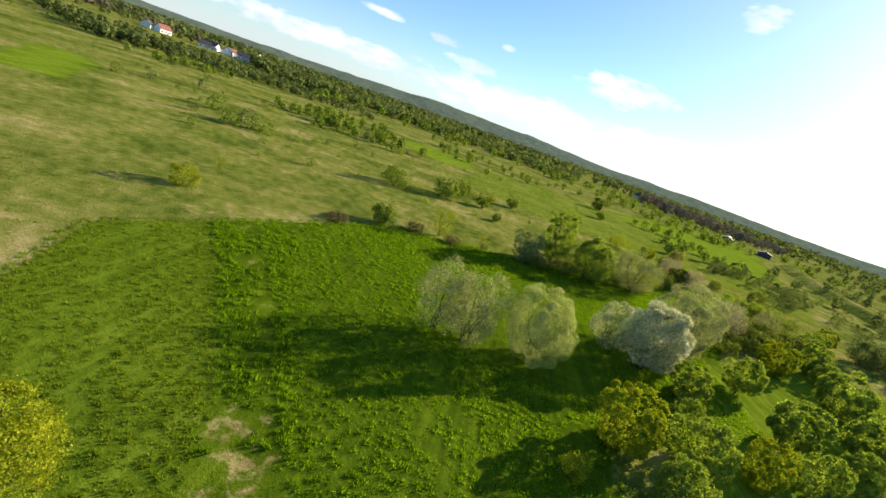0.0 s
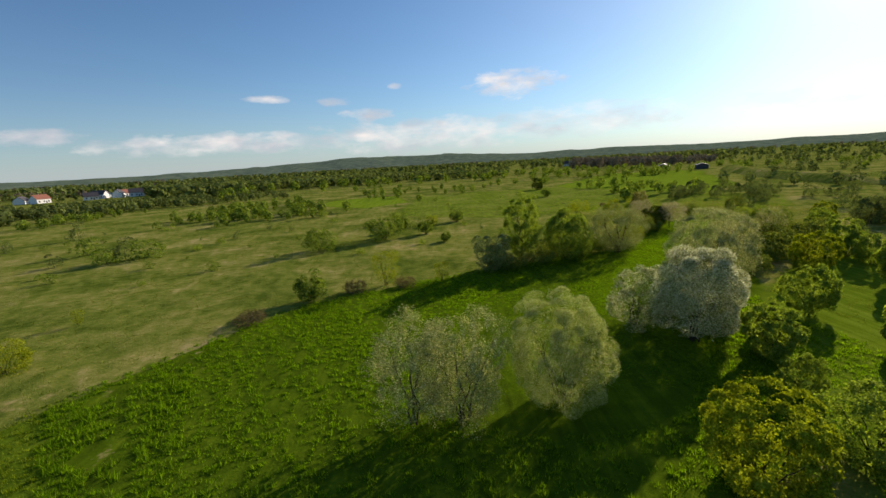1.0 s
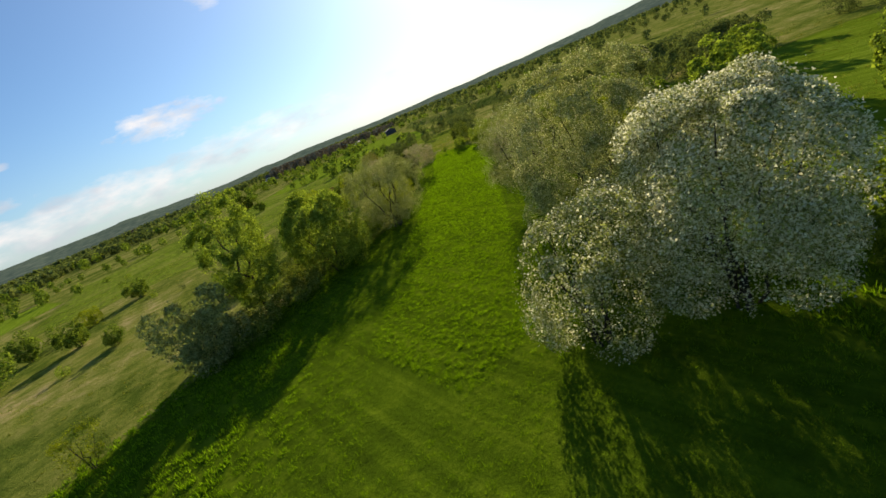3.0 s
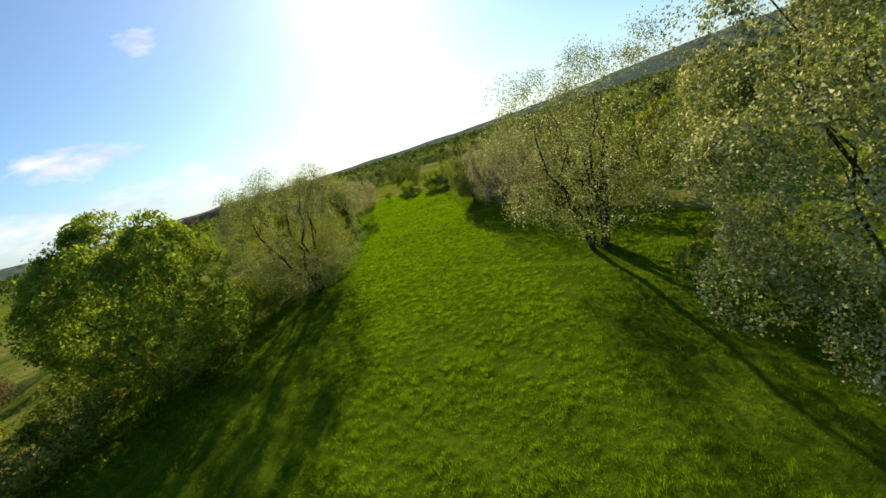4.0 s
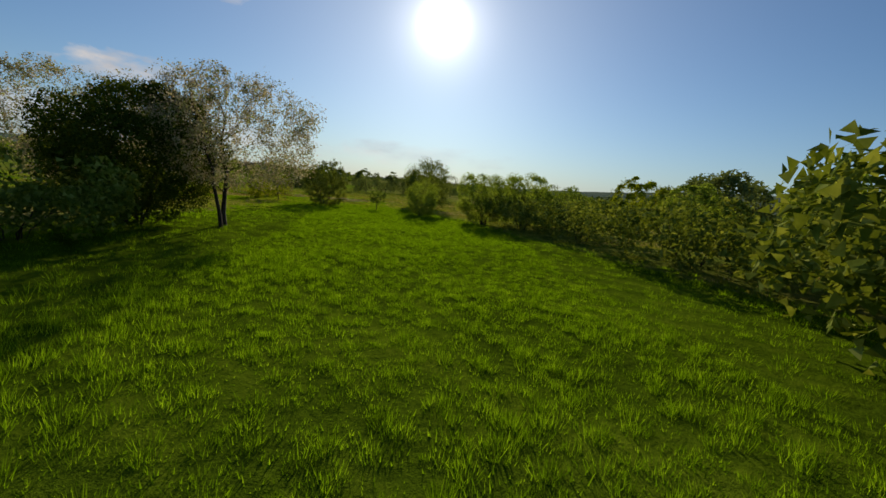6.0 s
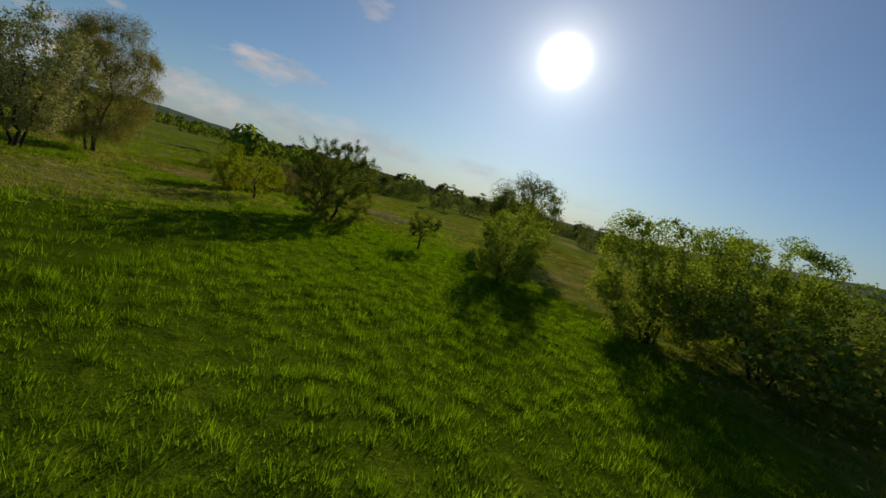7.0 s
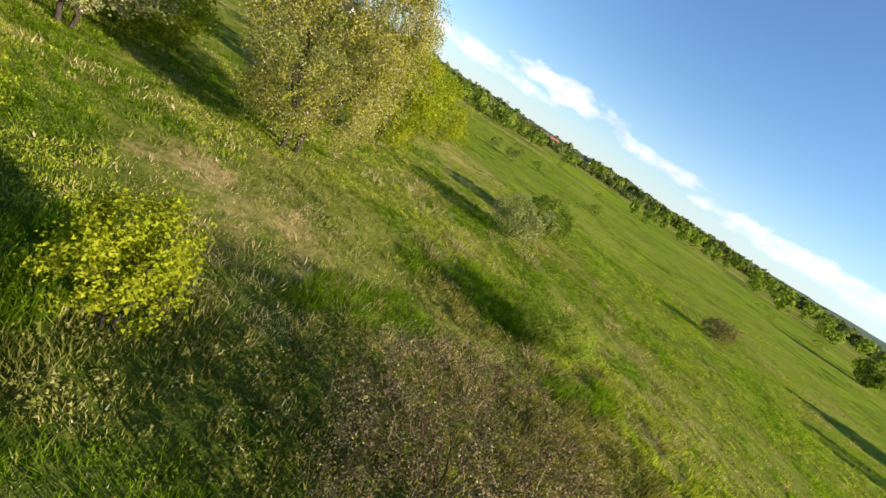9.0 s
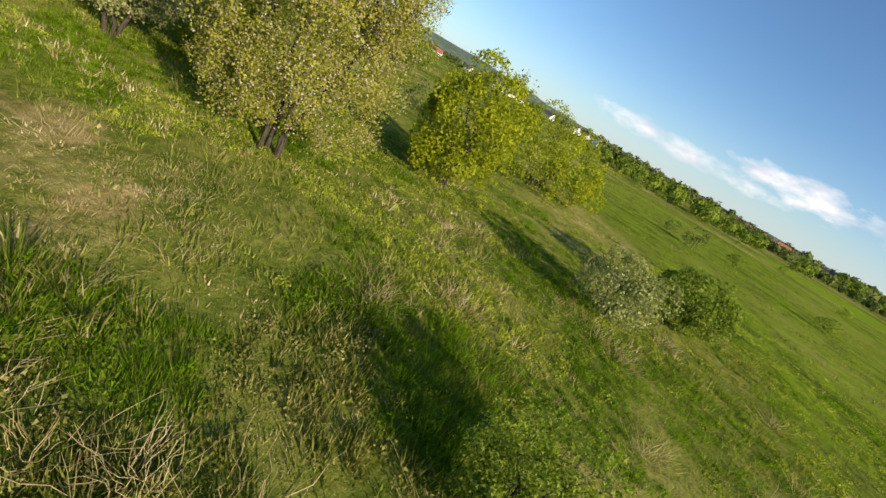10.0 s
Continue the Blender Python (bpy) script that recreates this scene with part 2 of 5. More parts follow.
M_STRAW = leaf_material("straw_blade", (0.26, 0.20, 0.08), (0.44, 0.36, 0.18), (0.63, 0.54, 0.32), 0.25, 2.4)
M_SPRIG = leaf_material("brown_sprig", (0.07, 0.05, 0.028), (0.165, 0.12, 0.066), (0.30, 0.225, 0.125), 0.15, 3.0)
M_DEAD = leaf_material("dead_stalk", (0.40, 0.34, 0.23), (0.62, 0.54, 0.38), (0.82, 0.74, 0.56), 0.4, 2.0, (1.15, 1.05, 0.85))
M_SHOOT = leaf_material("pale_shoot", (0.20, 0.21, 0.07), (0.32, 0.33, 0.12), (0.46, 0.46, 0.20), 0.25)
M_WOODS = leaf_material("wood_leaf", (0.07, 0.095, 0.028), (0.13, 0.16, 0.048), (0.22, 0.26, 0.08), 0.35, 0.12, (1.3, 1.3, 0.7))
M_BARE = leaf_material("bare_wood_crown", (0.12, 0.10, 0.065), (0.20, 0.165, 0.11), (0.28, 0.24, 0.15), 0.15, 0.1, (1.1, 1.1, 0.9))
# horizon hills: the blue-grey of distance haze is mixed into this colour
M_HILL = leaf_material("hazed_far_wood", (0.055, 0.085, 0.06), (0.11, 0.15, 0.105), (0.19, 0.23, 0.15), 0.0, 0.03)


# ---- mesh helpers ----
def mesh_of(name, verts, faces, mat):
    """A mesh from an array of corners and one of faces, all with the same number of sides."""
    verts, faces = np.asarray(verts, np.float32), np.asarray(faces, np.int32)
    me = bpy.data.meshes.new(name)
    sides = faces.shape[1]
    me.vertices.add(len(verts))
    me.vertices.foreach_set("co", verts.ravel())
    me.loops.add(faces.size)
    me.loops.foreach_set("vertex_index", faces.ravel())
    me.polygons.add(len(faces))
    me.polygons.foreach_set("loop_start", np.arange(0, faces.size, sides, dtype=np.int32))
    me.polygons.foreach_set("loop_total", np.full(len(faces), sides, np.int32))
    me.update(calc_edges=True)
    me.materials.append(mat)
    return me


def mesh_part(name, me, parent, label=""):
    ob = new(name, me)
    ob.parent = parent
    return tagged(ob, label)


def tubes(lines, radii, sides):
    """Tapered round limbs along lines, an array (count, points, 3), with radii (count, points)."""
    n, p, _ = lines.shape
    along = np.gradient(lines, axis=1)
    along /= np.linalg.norm(along, axis=2, keepdims=True) + 1e-9
    ref = np.where(np.abs(along[..., 2:]) > 0.9, np.array([1.0, 0, 0]), np.array([0, 0, 1.0]))
    a = np.cross(along, ref)
    a /= np.linalg.norm(a, axis=2, keepdims=True) + 1e-9
    b = np.cross(along, a)
    ang = np.arange(sides) * 2 * np.pi / sides
    ring = a[:, :, None] * np.cos(ang)[:, None] + b[:, :, None] * np.sin(ang)[:, None]
    verts = lines[:, :, None] + ring * radii[:, :, None, None]
    i = np.arange(n)[:, None, None] * p * sides + np.arange(p - 1)[None, :, None] * sides
    k, k2 = np.arange(sides), (np.arange(sides) + 1) % sides
    faces = np.stack([i + k, i + k2, i + sides + k2, i + sides + k], -1)
    return verts.reshape(-1, 3), faces.reshape(-1, 4)


def leaf_cards(rng, places, size, centre, out_bias=0.5):
    """One pointed leaf at each place, turned mostly outwards from the centre."""
    n = len(places)
    nrm = rng.normal(size=(n, 3))
    outw = places - centre
    outw /= np.linalg.norm(outw, axis=1, keepdims=True) + 1e-9
    nrm = nrm / (np.linalg.norm(nrm, axis=1, keepdims=True) + 1e-9) + out_bias * outw + np.array([0, 0, 0.25])
    nrm /= np.linalg.norm(nrm, axis=1, keepdims=True) + 1e-9
    a = np.cross(nrm, rng.normal(size=(n, 3)))
    a /= np.linalg.norm(a, axis=1, keepdims=True) + 1e-9
    b = np.cross(nrm, a)
    s = (size * rng.uniform(0.6, 1.35, n))[:, None]
    v = np.stack([places - a * s * 0.55 + b * s * 0.66, places + a * s * 0.95, places - a * s * 0.55 - b * s * 0.66], 1)
    return v.reshape(-1, 3), np.arange(3 * n).reshape(-1, 3)


def crown_form(seed, height, width, clear, stems, tips, lean=0.0, spiky=0.0, flat=1.0, trunk=0.0, full=0.6):
    """Limbs of a tree and the places of its leaf sprays: stems rise from the foot, each twig springs from the nearest limb."""
    rng = np.random.default_rng(seed)
    z0, z1 = clear * height, height
    zc, zr, xr = (z0 + z1) / 2, (z1 - z0) / 2, width / 2
    lumps = rng.normal(size=(9, 3))
    lumps /= np.linalg.norm(lumps, axis=1, keepdims=True)
    swell = rng.uniform(-0.22, 0.25, 9)

    def shell(count, low, high):
        d = rng.normal(size=(count, 3))
        d /= np.linalg.norm(d, axis=1, keepdims=True)
        bulge = 1 + (np.exp(4 * (d @ lumps.T - 1)) * swell).sum(1)
        r = rng.uniform(low, high, count) ** 0.6 * bulge
        zz = d[:, 2] * r
        zz = np.where(zz < 0, zz * flat, zz)
        side = np.hypot(d[:, 0], d[:, 1]) ** (full - 1) * r * xr
        return np.stack([d[:, 0] * side, d[:, 1] * side, zc + zz * zr], 1)

    r0 = trunk or height * 0.018 + 0.02
    lines, radii = [], []
    for k in range(stems):
        ang = 2 * np.pi * k / max(stems, 1) + rng.uniform(0, 1.5)
        spread = 0.0 if stems == 1 else 1.0
        foot = np.array([np.cos(ang), np.sin(ang), 0]) * 0.05 * width * spread
        top = np.array([np.cos(ang) * xr * rng.uniform(0.25, 0.6) * (0.4 + spread), np.sin(ang) * xr * rng.uniform(0.25, 0.6) * (0.4 + spread),
                        z0 + (z1 - z0) * rng.uniform(0.55, 0.85)])
        top[0] += lean * height
        f = np.linspace(0, 1, 8)[:, None]
        bow = foot + (top - foot) * np.concatenate([f ** 1.35, f ** 1.35, f], 1)
        bow[1:-1] += rng.normal(size=(6, 3)) * 0.02 * height
        bow[0, 2] = -0.15
        lines.append(bow)
        radii.append(r0 * (1 - 0.8 * f[:, 0]) * rng.uniform(0.7, 1.0) / np.sqrt(max(1, stems) * 0.5 + 0.5))
    stem_lines, stem_radii = np.array(lines), np.array(radii)
    nodes = list(stem_lines[:, 2:].reshape(-1, 3))
    thick = list(stem_radii[:, 2:].ravel())
    ends = np.concatenate([shell(tips // 3, 0.15, 0.8), shell(tips - tips // 3, 0.7, 1.0)])
    if spiky:
        k = rng.random(len(ends)) < spiky
        ends[k] = (ends[k] - [0, 0, zc]) * rng.uniform(1.05, 1.28, k.sum())[:, None] + [0, 0, zc]
    ends[:, 2] = np.maximum(ends[:, 2], 0.06 * height)
    ends = ends[np.argsort(np.linalg.norm(ends - [0, 0, zc], axis=1))]
    cap = len(nodes) + 3 * len(ends)
    pts = np.zeros((cap, 3))
    rad = np.zeros(cap)
    m = len(nodes)
    pts[:m], rad[:m] = nodes, thick
    twigs, twig_r = [], []
    for e in ends:
        gap = pts[:m] - e
        cost = np.linalg.norm(gap, axis=1) + 0.8 * np.maximum(0, gap[:, 2] + 0.1 * height)
        j = int(cost.argmin())
        s = pts[j]
        dist = np.linalg.norm(e - s)
        midp = (s + e) / 2 + np.array([0, 0, 0.10 * dist]) + rng.normal(size=3) * 0.06 * dist
        f = np.array([0, 1 / 3, 2 / 3, 1])[:, None]
        line = (1 - f) ** 2 * s + 2 * f * (1 - f) * midp + f * f * e
        rr = max(min(rad[j] * 0.6, 0.012 * dist + 0.01), 0.006)
        twigs.append(line)
        twig_r.append([rr, rr * 0.75, rr * 0.5, 0.004])
        pts[m:m + 3], rad[m:m + 3] = line[1:], (rr * 0.75, rr * 0.5, rr * 0.35)
        m += 3
    mean = (xr * xr * zr) ** (1 / 3)
    return rng, stem_lines, stem_radii, np.array(twigs), np.array(twig_r), np.array([0, 0, zc]), shell, mean


def tree(kind, label, category, group, x, y, height, width, seed, leaf=None, blossom=None, leaves=9000, petals=0, size=0.085, clear=0.2,
         stems=3, tips=160, spray=0.16, twig_mat=None, spiky=0.0, flat=1.0, trunk=0.0, lean=0.0, z=0.0, out_bias=0.85, full=0.6, dome=0.6, boughs=0, bough_size=1.0):
    """A tree or shrub: an empty at its foot, a trunk with limbs, a crown of single leaves and, in bloom, its blossom.
    dome: the share of leaves that sit in rounded boughs on the outside of the crown; the rest line the twigs."""
    base = new(kind)
    base.location = (x, y, z)
    tagged(base, label, category, group)
    rng, sl, sr, tw, tr, centre, shell, mean = crown_form(seed, height, width, clear, stems, tips, lean, spiky, flat, trunk, full)
    v1, f1 = tubes(sl, sr, 7)
    thin = tw if len(tw) < 300 or not leaves else tw[:int(len(tw) * 0.65)]
    v2, f2 = tubes(thin, tr[:len(thin)], 3)
    mesh_part("trunk", mesh_of("trunk", np.concatenate([v1, v2]), np.concatenate([f1, f2 + len(v1)]), twig_mat or M_BARK), base)

    def anchors(count):
        i = rng.integers(0, len(tw), count)
        f = rng.uniform(0.35, 1.05, count)[:, None] * 3
        k = np.clip(f.astype(int), 0, 2)
        a, b = tw[i, k[:, 0]], tw[i, k[:, 0] + 1]
        p = a + (b - a) * (f - k) + rng.normal(size=(count, 3)) * spray * rng.uniform(0.2, 1.0, count)[:, None]
        p[:, 2] = np.maximum(p[:, 2], 0.05)
        return p

    count_b = boughs or max(10, int(1.8 * tips ** 0.5))
    hearts = shell(count_b, 0.5, 0.84 if dome > 0.5 else 0.92)
    hearts[:, 2] = np.maximum(hearts[:, 2], 0.06 * height)
    heart_r = bough_size * 2.0 * mean / count_b ** 0.5 * rng.uniform(0.6, 1.3, count_b)
    outward = hearts - centre
    outward /= np.linalg.norm(outward, axis=1, keepdims=True) + 1e-9

    def foliage(total, leaf_size, reach):
        on_bough = int(total * dome)
        i = rng.integers(0, count_b, on_bough)
        d = rng.normal(size=(on_bough, 3))
        d /= np.linalg.norm(d, axis=1, keepdims=True)
        d += 0.8 * outward[i] + [0, 0, 0.35]
        d /= np.linalg.norm(d, axis=1, keepdims=True)
        p = hearts[i] + d * (heart_r[i] * rng.uniform(0.55 if dome > 0.5 else 0.05, 1.0, on_bough) ** 0.5 * reach)[:, None] + rng.normal(size=(on_bough, 3)) * spray * 0.25
        p[:, 2] = np.maximum(p[:, 2], 0.05)
        v1, f1 = leaf_cards(rng, p, leaf_size, hearts[i], 0.7)
        v2, f2 = leaf_cards(rng, anchors(total - on_bough), leaf_size, centre, out_bias)
        return np.concatenate([v1, v2]), np.concatenate([f1, f2 + len(v1)])

    if leaves:
        v, f = foliage(leaves, size * 1.06, 1.0)
        mesh_part("crown", mesh_of("crown", v, f, leaf or M_GREEN), base)
    if petals:
        v, f = foliage(petals, size * 0.92, 1.06)
        mesh_part("blossom", mesh_of("blossom", v, f, blossom or M_BLOSSOM), base)
    return base


def again(ob, x, y, scale, turn, wide=1.0):
    """A further plant grown like ob."""
    return copy_thing(ob, Matrix.LocRotScale((x, y, 0), Euler((0, 0, turn)), (scale * wide, scale * wide, scale)))


# ---- ground ----
def soft_noise(x, y, cell, seed):
    g = np.random.default_rng(seed).random((64, 64))
    u, v = x / cell, y / cell
    i, j = np.floor(u).astype(int), np.floor(v).astype(int)
    a, b = u - i, v - j
    a, b = a * a * (3 - 2 * a), b * b * (3 - 2 * b)
    q = lambda p, r: g[p % 64, r % 64]  # noqa: E731
    return (q(i, j) * (1 - a) + q(i + 1, j) * a) * (1 - b) + (q(i, j + 1) * (1 - a) + q(i + 1, j + 1) * a) * b


def signed_distance(x, y, poly):
    """Metres inside (+) or outside (-) a closed outline."""
    p = np.asarray(poly, float)
    q = np.roll(p, -1, 0)
    best, inside = np.full(x.shape, 1e9), np.zeros(x.shape, bool)
    for (ax, ay), (bx, by) in zip(p, q):
        t = np.clip(((x - ax) * (bx - ax) + (y - ay) * (by - ay)) / ((bx - ax) ** 2 + (by - ay) ** 2), 0, 1)
        best = np.minimum(best, np.hypot(x - ax - t * (bx - ax), y - ay - t * (by - ay)))
        if ay != by:
            inside ^= ((ay > y) != (by > y)) & (x < (bx - ax) * (y - ay) / (by - ay) + ax)
    return np.where(inside, best, -best)


FIELD = [(-33, 32), (-27, 43), (-20, 56), (-15, 63), (-6, 68), (10, 75.5), (21, 80), (31, 83.0), (36, 87.5), (42, 97), (45, 103), (51, 108), (57, 113.5), (62, 115.5), (66, 112.5), (66, 105),
         (60, 95), (57, 87), (50, 77), (42, 68.5), (36, 57), (38, 46), (27, 37), (15, 30), (13, 15), (15, -25), (-10, -25), (-20, 5)]
PATCHES = [
    [(-56, 205), (-28, 180), (-12, 198), (-22, 240), (-52, 232)],
    [(60, 240), (96, 168), (128, 195), (200, 355), (120, 330)],
    [(-135, 110), (-100, 70), (-90, 78), (-118, 115)],
    [(20, 130), (46, 137), (70, 132), (92, 122), (110, 150), (60, 238), (-8, 232), (-14, 150)],
    [(17, 20), (60, 16), (90, 40), (70, 74), (50, 70), (36, 58), (26, 46)],
]
STRIPE = [(-10.5, 19.0), (-7.5, 20.0), (-5.5, 17.0), (-4.0, 13.5), (-8.0, 12.5)]
BALK = [(-28.0, 41.5), (-20.5, 47.5), (-14.0, 33.5), (-6.5, 20.5), (-3.0, 13.0), (-1.0, 5.0), (-5.5, 5.0), (-10.0, 18.0), (-18.5, 30.0)]  # unsown strip inside the field
LEYS = [[(-34, 32), (-28, 43), (-10, 18.0), (-5.5, 5.0), (0, -25), (-10, -25), (-25, 0), (-26, 18)]]
FLATTENED = ((56.3, 122.1, 1.05), (56.9, 122.3, 0.75), (56.2, 123.6, 0.90), (56.7, 124.2, 0.75), (55.4, 120.5, 1.35), (54.6, 121.2, 1.35), (58.4, 122.1, 0.75), (58.0, 123.6, 0.45), (55.4, 124.0, 0.75), (53.8, 123.4, 1.35), (55.4, 122.4, 0.90))  # dead grass pressed flat
STRAW_SPOTS = ((-20.1, 36.4, 1.6, 0.6), (-14.7, 29.9, 1.6, 0.6), (-9.2, 17.5, 2.0, 0.75), (-6.5, 16.0, 2.0, 0.75), (-26.0, 44.0, 3.0, 0.5))
WEEDS = [(43, 108), (50, 107.5), (57, 113.5), (62, 115.5), (66, 112), (71, 117), (69, 130), (62, 140), (50, 144), (42, 136), (46, 125)]


def ground_height(x, y):
    near = np.exp(-((x - 20) ** 2 + (y - 70) ** 2) / 90000.0)
    return near * (0.25 * (soft_noise(x, y, 9.0, 3) - 0.5) + 0.12 * (soft_noise(x, y, 2.5, 4) - 0.5))


def build_ground():
    step = 1.0
    xs, ys = np.arange(-60, 90.1, step), np.arange(-20, 170.1, step)
    grow_out = 0.9 * np.cumsum(1.16 ** np.arange(47))
    grow_out *= 4300 / grow_out[-1]
    xs = np.concatenate([xs[0] - grow_out[::-1], xs, xs[-1] + grow_out])
    ys = np.concatenate([ys[0] - grow_out[::-1], ys, ys[-1] + grow_out])
    X, Y = np.meshgrid(xs, ys)
    Z = ground_height(X, Y)
    nx, ny = len(xs), len(ys)
    i = (np.arange(ny - 1)[:, None] * nx + np.arange(nx - 1)).ravel()
    me = mesh_of("ground", np.stack([X, Y, Z], -1).reshape(-1, 3), np.stack([i, i + 1, i + nx + 1, i + nx], 1), M_GROUND)
    me.polygons.foreach_set("use_smooth", np.ones(len(me.polygons), bool))
    crop = np.clip(signed_distance(X, Y, FIELD) / 1.6 + 0.5, 0, 1)
    for p in PATCHES:
        crop = np.maximum(crop, np.clip(signed_distance(X, Y, p) / 6 + 0.5, 0, 0.5 if p is PATCHES[3] else 0.9))
    dry = np.clip(signed_distance(X, Y, STRIPE) / 3 + 0.5, 0, 1) * 0.72
    dry = np.maximum(dry, np.clip(signed_distance(X, Y, WEEDS) / 4 + 0.5, 0, 1) * 0.22)
    for cx, cy, r, k in ((-38, 50, 9, 0.5), (-25, 50, 6, 0.5), (-48, 75, 14, 0.45), (55.2, 121.0, 1.8, 0.95), (56.4, 122.9, 1.5, 0.9), (55.6, 129.0, 2.0, 0.5), (-60, 60, 14, 0.45), (-19, 35, 3.5, 0.4), (6.0, 28.0, 2.5, 0.45), (-6, 69, 2.6, 0.7), (-15, 64.5, 2.6, 0.7), (4, 73.5, 2.4, 0.65), (-22, 55.5, 3.0, 0.7), (-31, 43, 3.5, 0.7), (-60, 95, 12, 0.45), (-30, 80, 10, 0.4)):
        dry = np.maximum(dry, k * np.exp(-((X - cx) ** 2 + (Y - cy) ** 2) / r ** 2))
    for cx, cy, r, k in STRAW_SPOTS:
        dry = np.maximum(dry, k * np.exp(-((X - cx) ** 2 + (Y - cy) ** 2) / r ** 2))
    pale = np.zeros_like(X)
    for p, most in ((LEYS[0], 0.4), (PATCHES[0], 1.0), (PATCHES[1], 1.0), (PATCHES[2], 1.0), (PATCHES[3], 0.8), (PATCHES[4], 0.7)):
        pale = np.maximum(pale, np.clip(signed_distance(X, Y, p) / 3 + 0.5, 0, 1) * most)
    for nm, a in (("crop", crop), ("dry", dry), ("pale", pale)):
        at = me.attributes.new(nm, "FLOAT", "POINT")
        at.data.foreach_set("value", a.ravel().astype(np.float32))
    tagged(new("ground", me), "rolling green meadow with sown crop strip and straw patches", "ground", kind="structure")


build_ground()


def build_hills():
    """Low wooded hills all round the horizon."""
    az = np.radians(np.arange(0, 360, 0.5))
    deg = np.degrees(az)
    bump = lambda c, w, h: h * np.exp(-(((deg - c + 180) % 360 - 180) / w) ** 2)  # noqa: E731
    el = 0.45 + bump(10, 13, 0.75) + bump(-3, 6, 0.35) + bump(-22, 7, 0.3) + bump(275, 20, 1.7) + bump(100, 16, 1.1) + bump(200, 40, 0.8)
    el += 0.16 * (soft_noise(deg, deg * 0, 4.0, 8) - 0.5) + 0.05 * (soft_noise(deg, deg * 0, 0.8, 9) - 0.5)
    rings = []
    for r, part_up in ((2100, -0.06), (2350, 0.35), (2600, 0.72), (2850, 0.93), (3000, 1.0), (3300, 0.7)):
        z = np.tan(np.radians(np.maximum(el, 0.1))) * 3000 * part_up + 12 * max(part_up, 0)
        z = z + 6 * (soft_noise(deg * 1.0, np.full_like(deg, r), 1.3, int(r)) - 0.5)
        rings.append(np.stack([20 - np.sin(az) * r, 70 + np.cos(az) * r, z], 1))
    n, v = len(az), np.concatenate(rings)
    i = np.arange(n)
    faces = np.concatenate([np.stack([k * n + i, k * n + (i + 1) % n, (k + 1) * n + (i + 1) % n, (k + 1) * n + i], 1) for k in range(len(rings) - 1)])
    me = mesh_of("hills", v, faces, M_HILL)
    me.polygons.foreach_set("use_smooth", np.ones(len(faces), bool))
    tagged(new("backdrop", me), "low hills with dark woods along the horizon, haze in their colour", "hills", kind="structure")


build_hills()


# ---- trees along the near edge of the field ----
def trees(group, category, rows):
    """A run of trees in one group. Each row: kind, label, x, y, height, width, seed and the rest of its habit."""
    for kind, label, x, y, h, w, seed, habit in rows:
        tree(kind, label, category, group, x, y, h, w, seed, **habit)


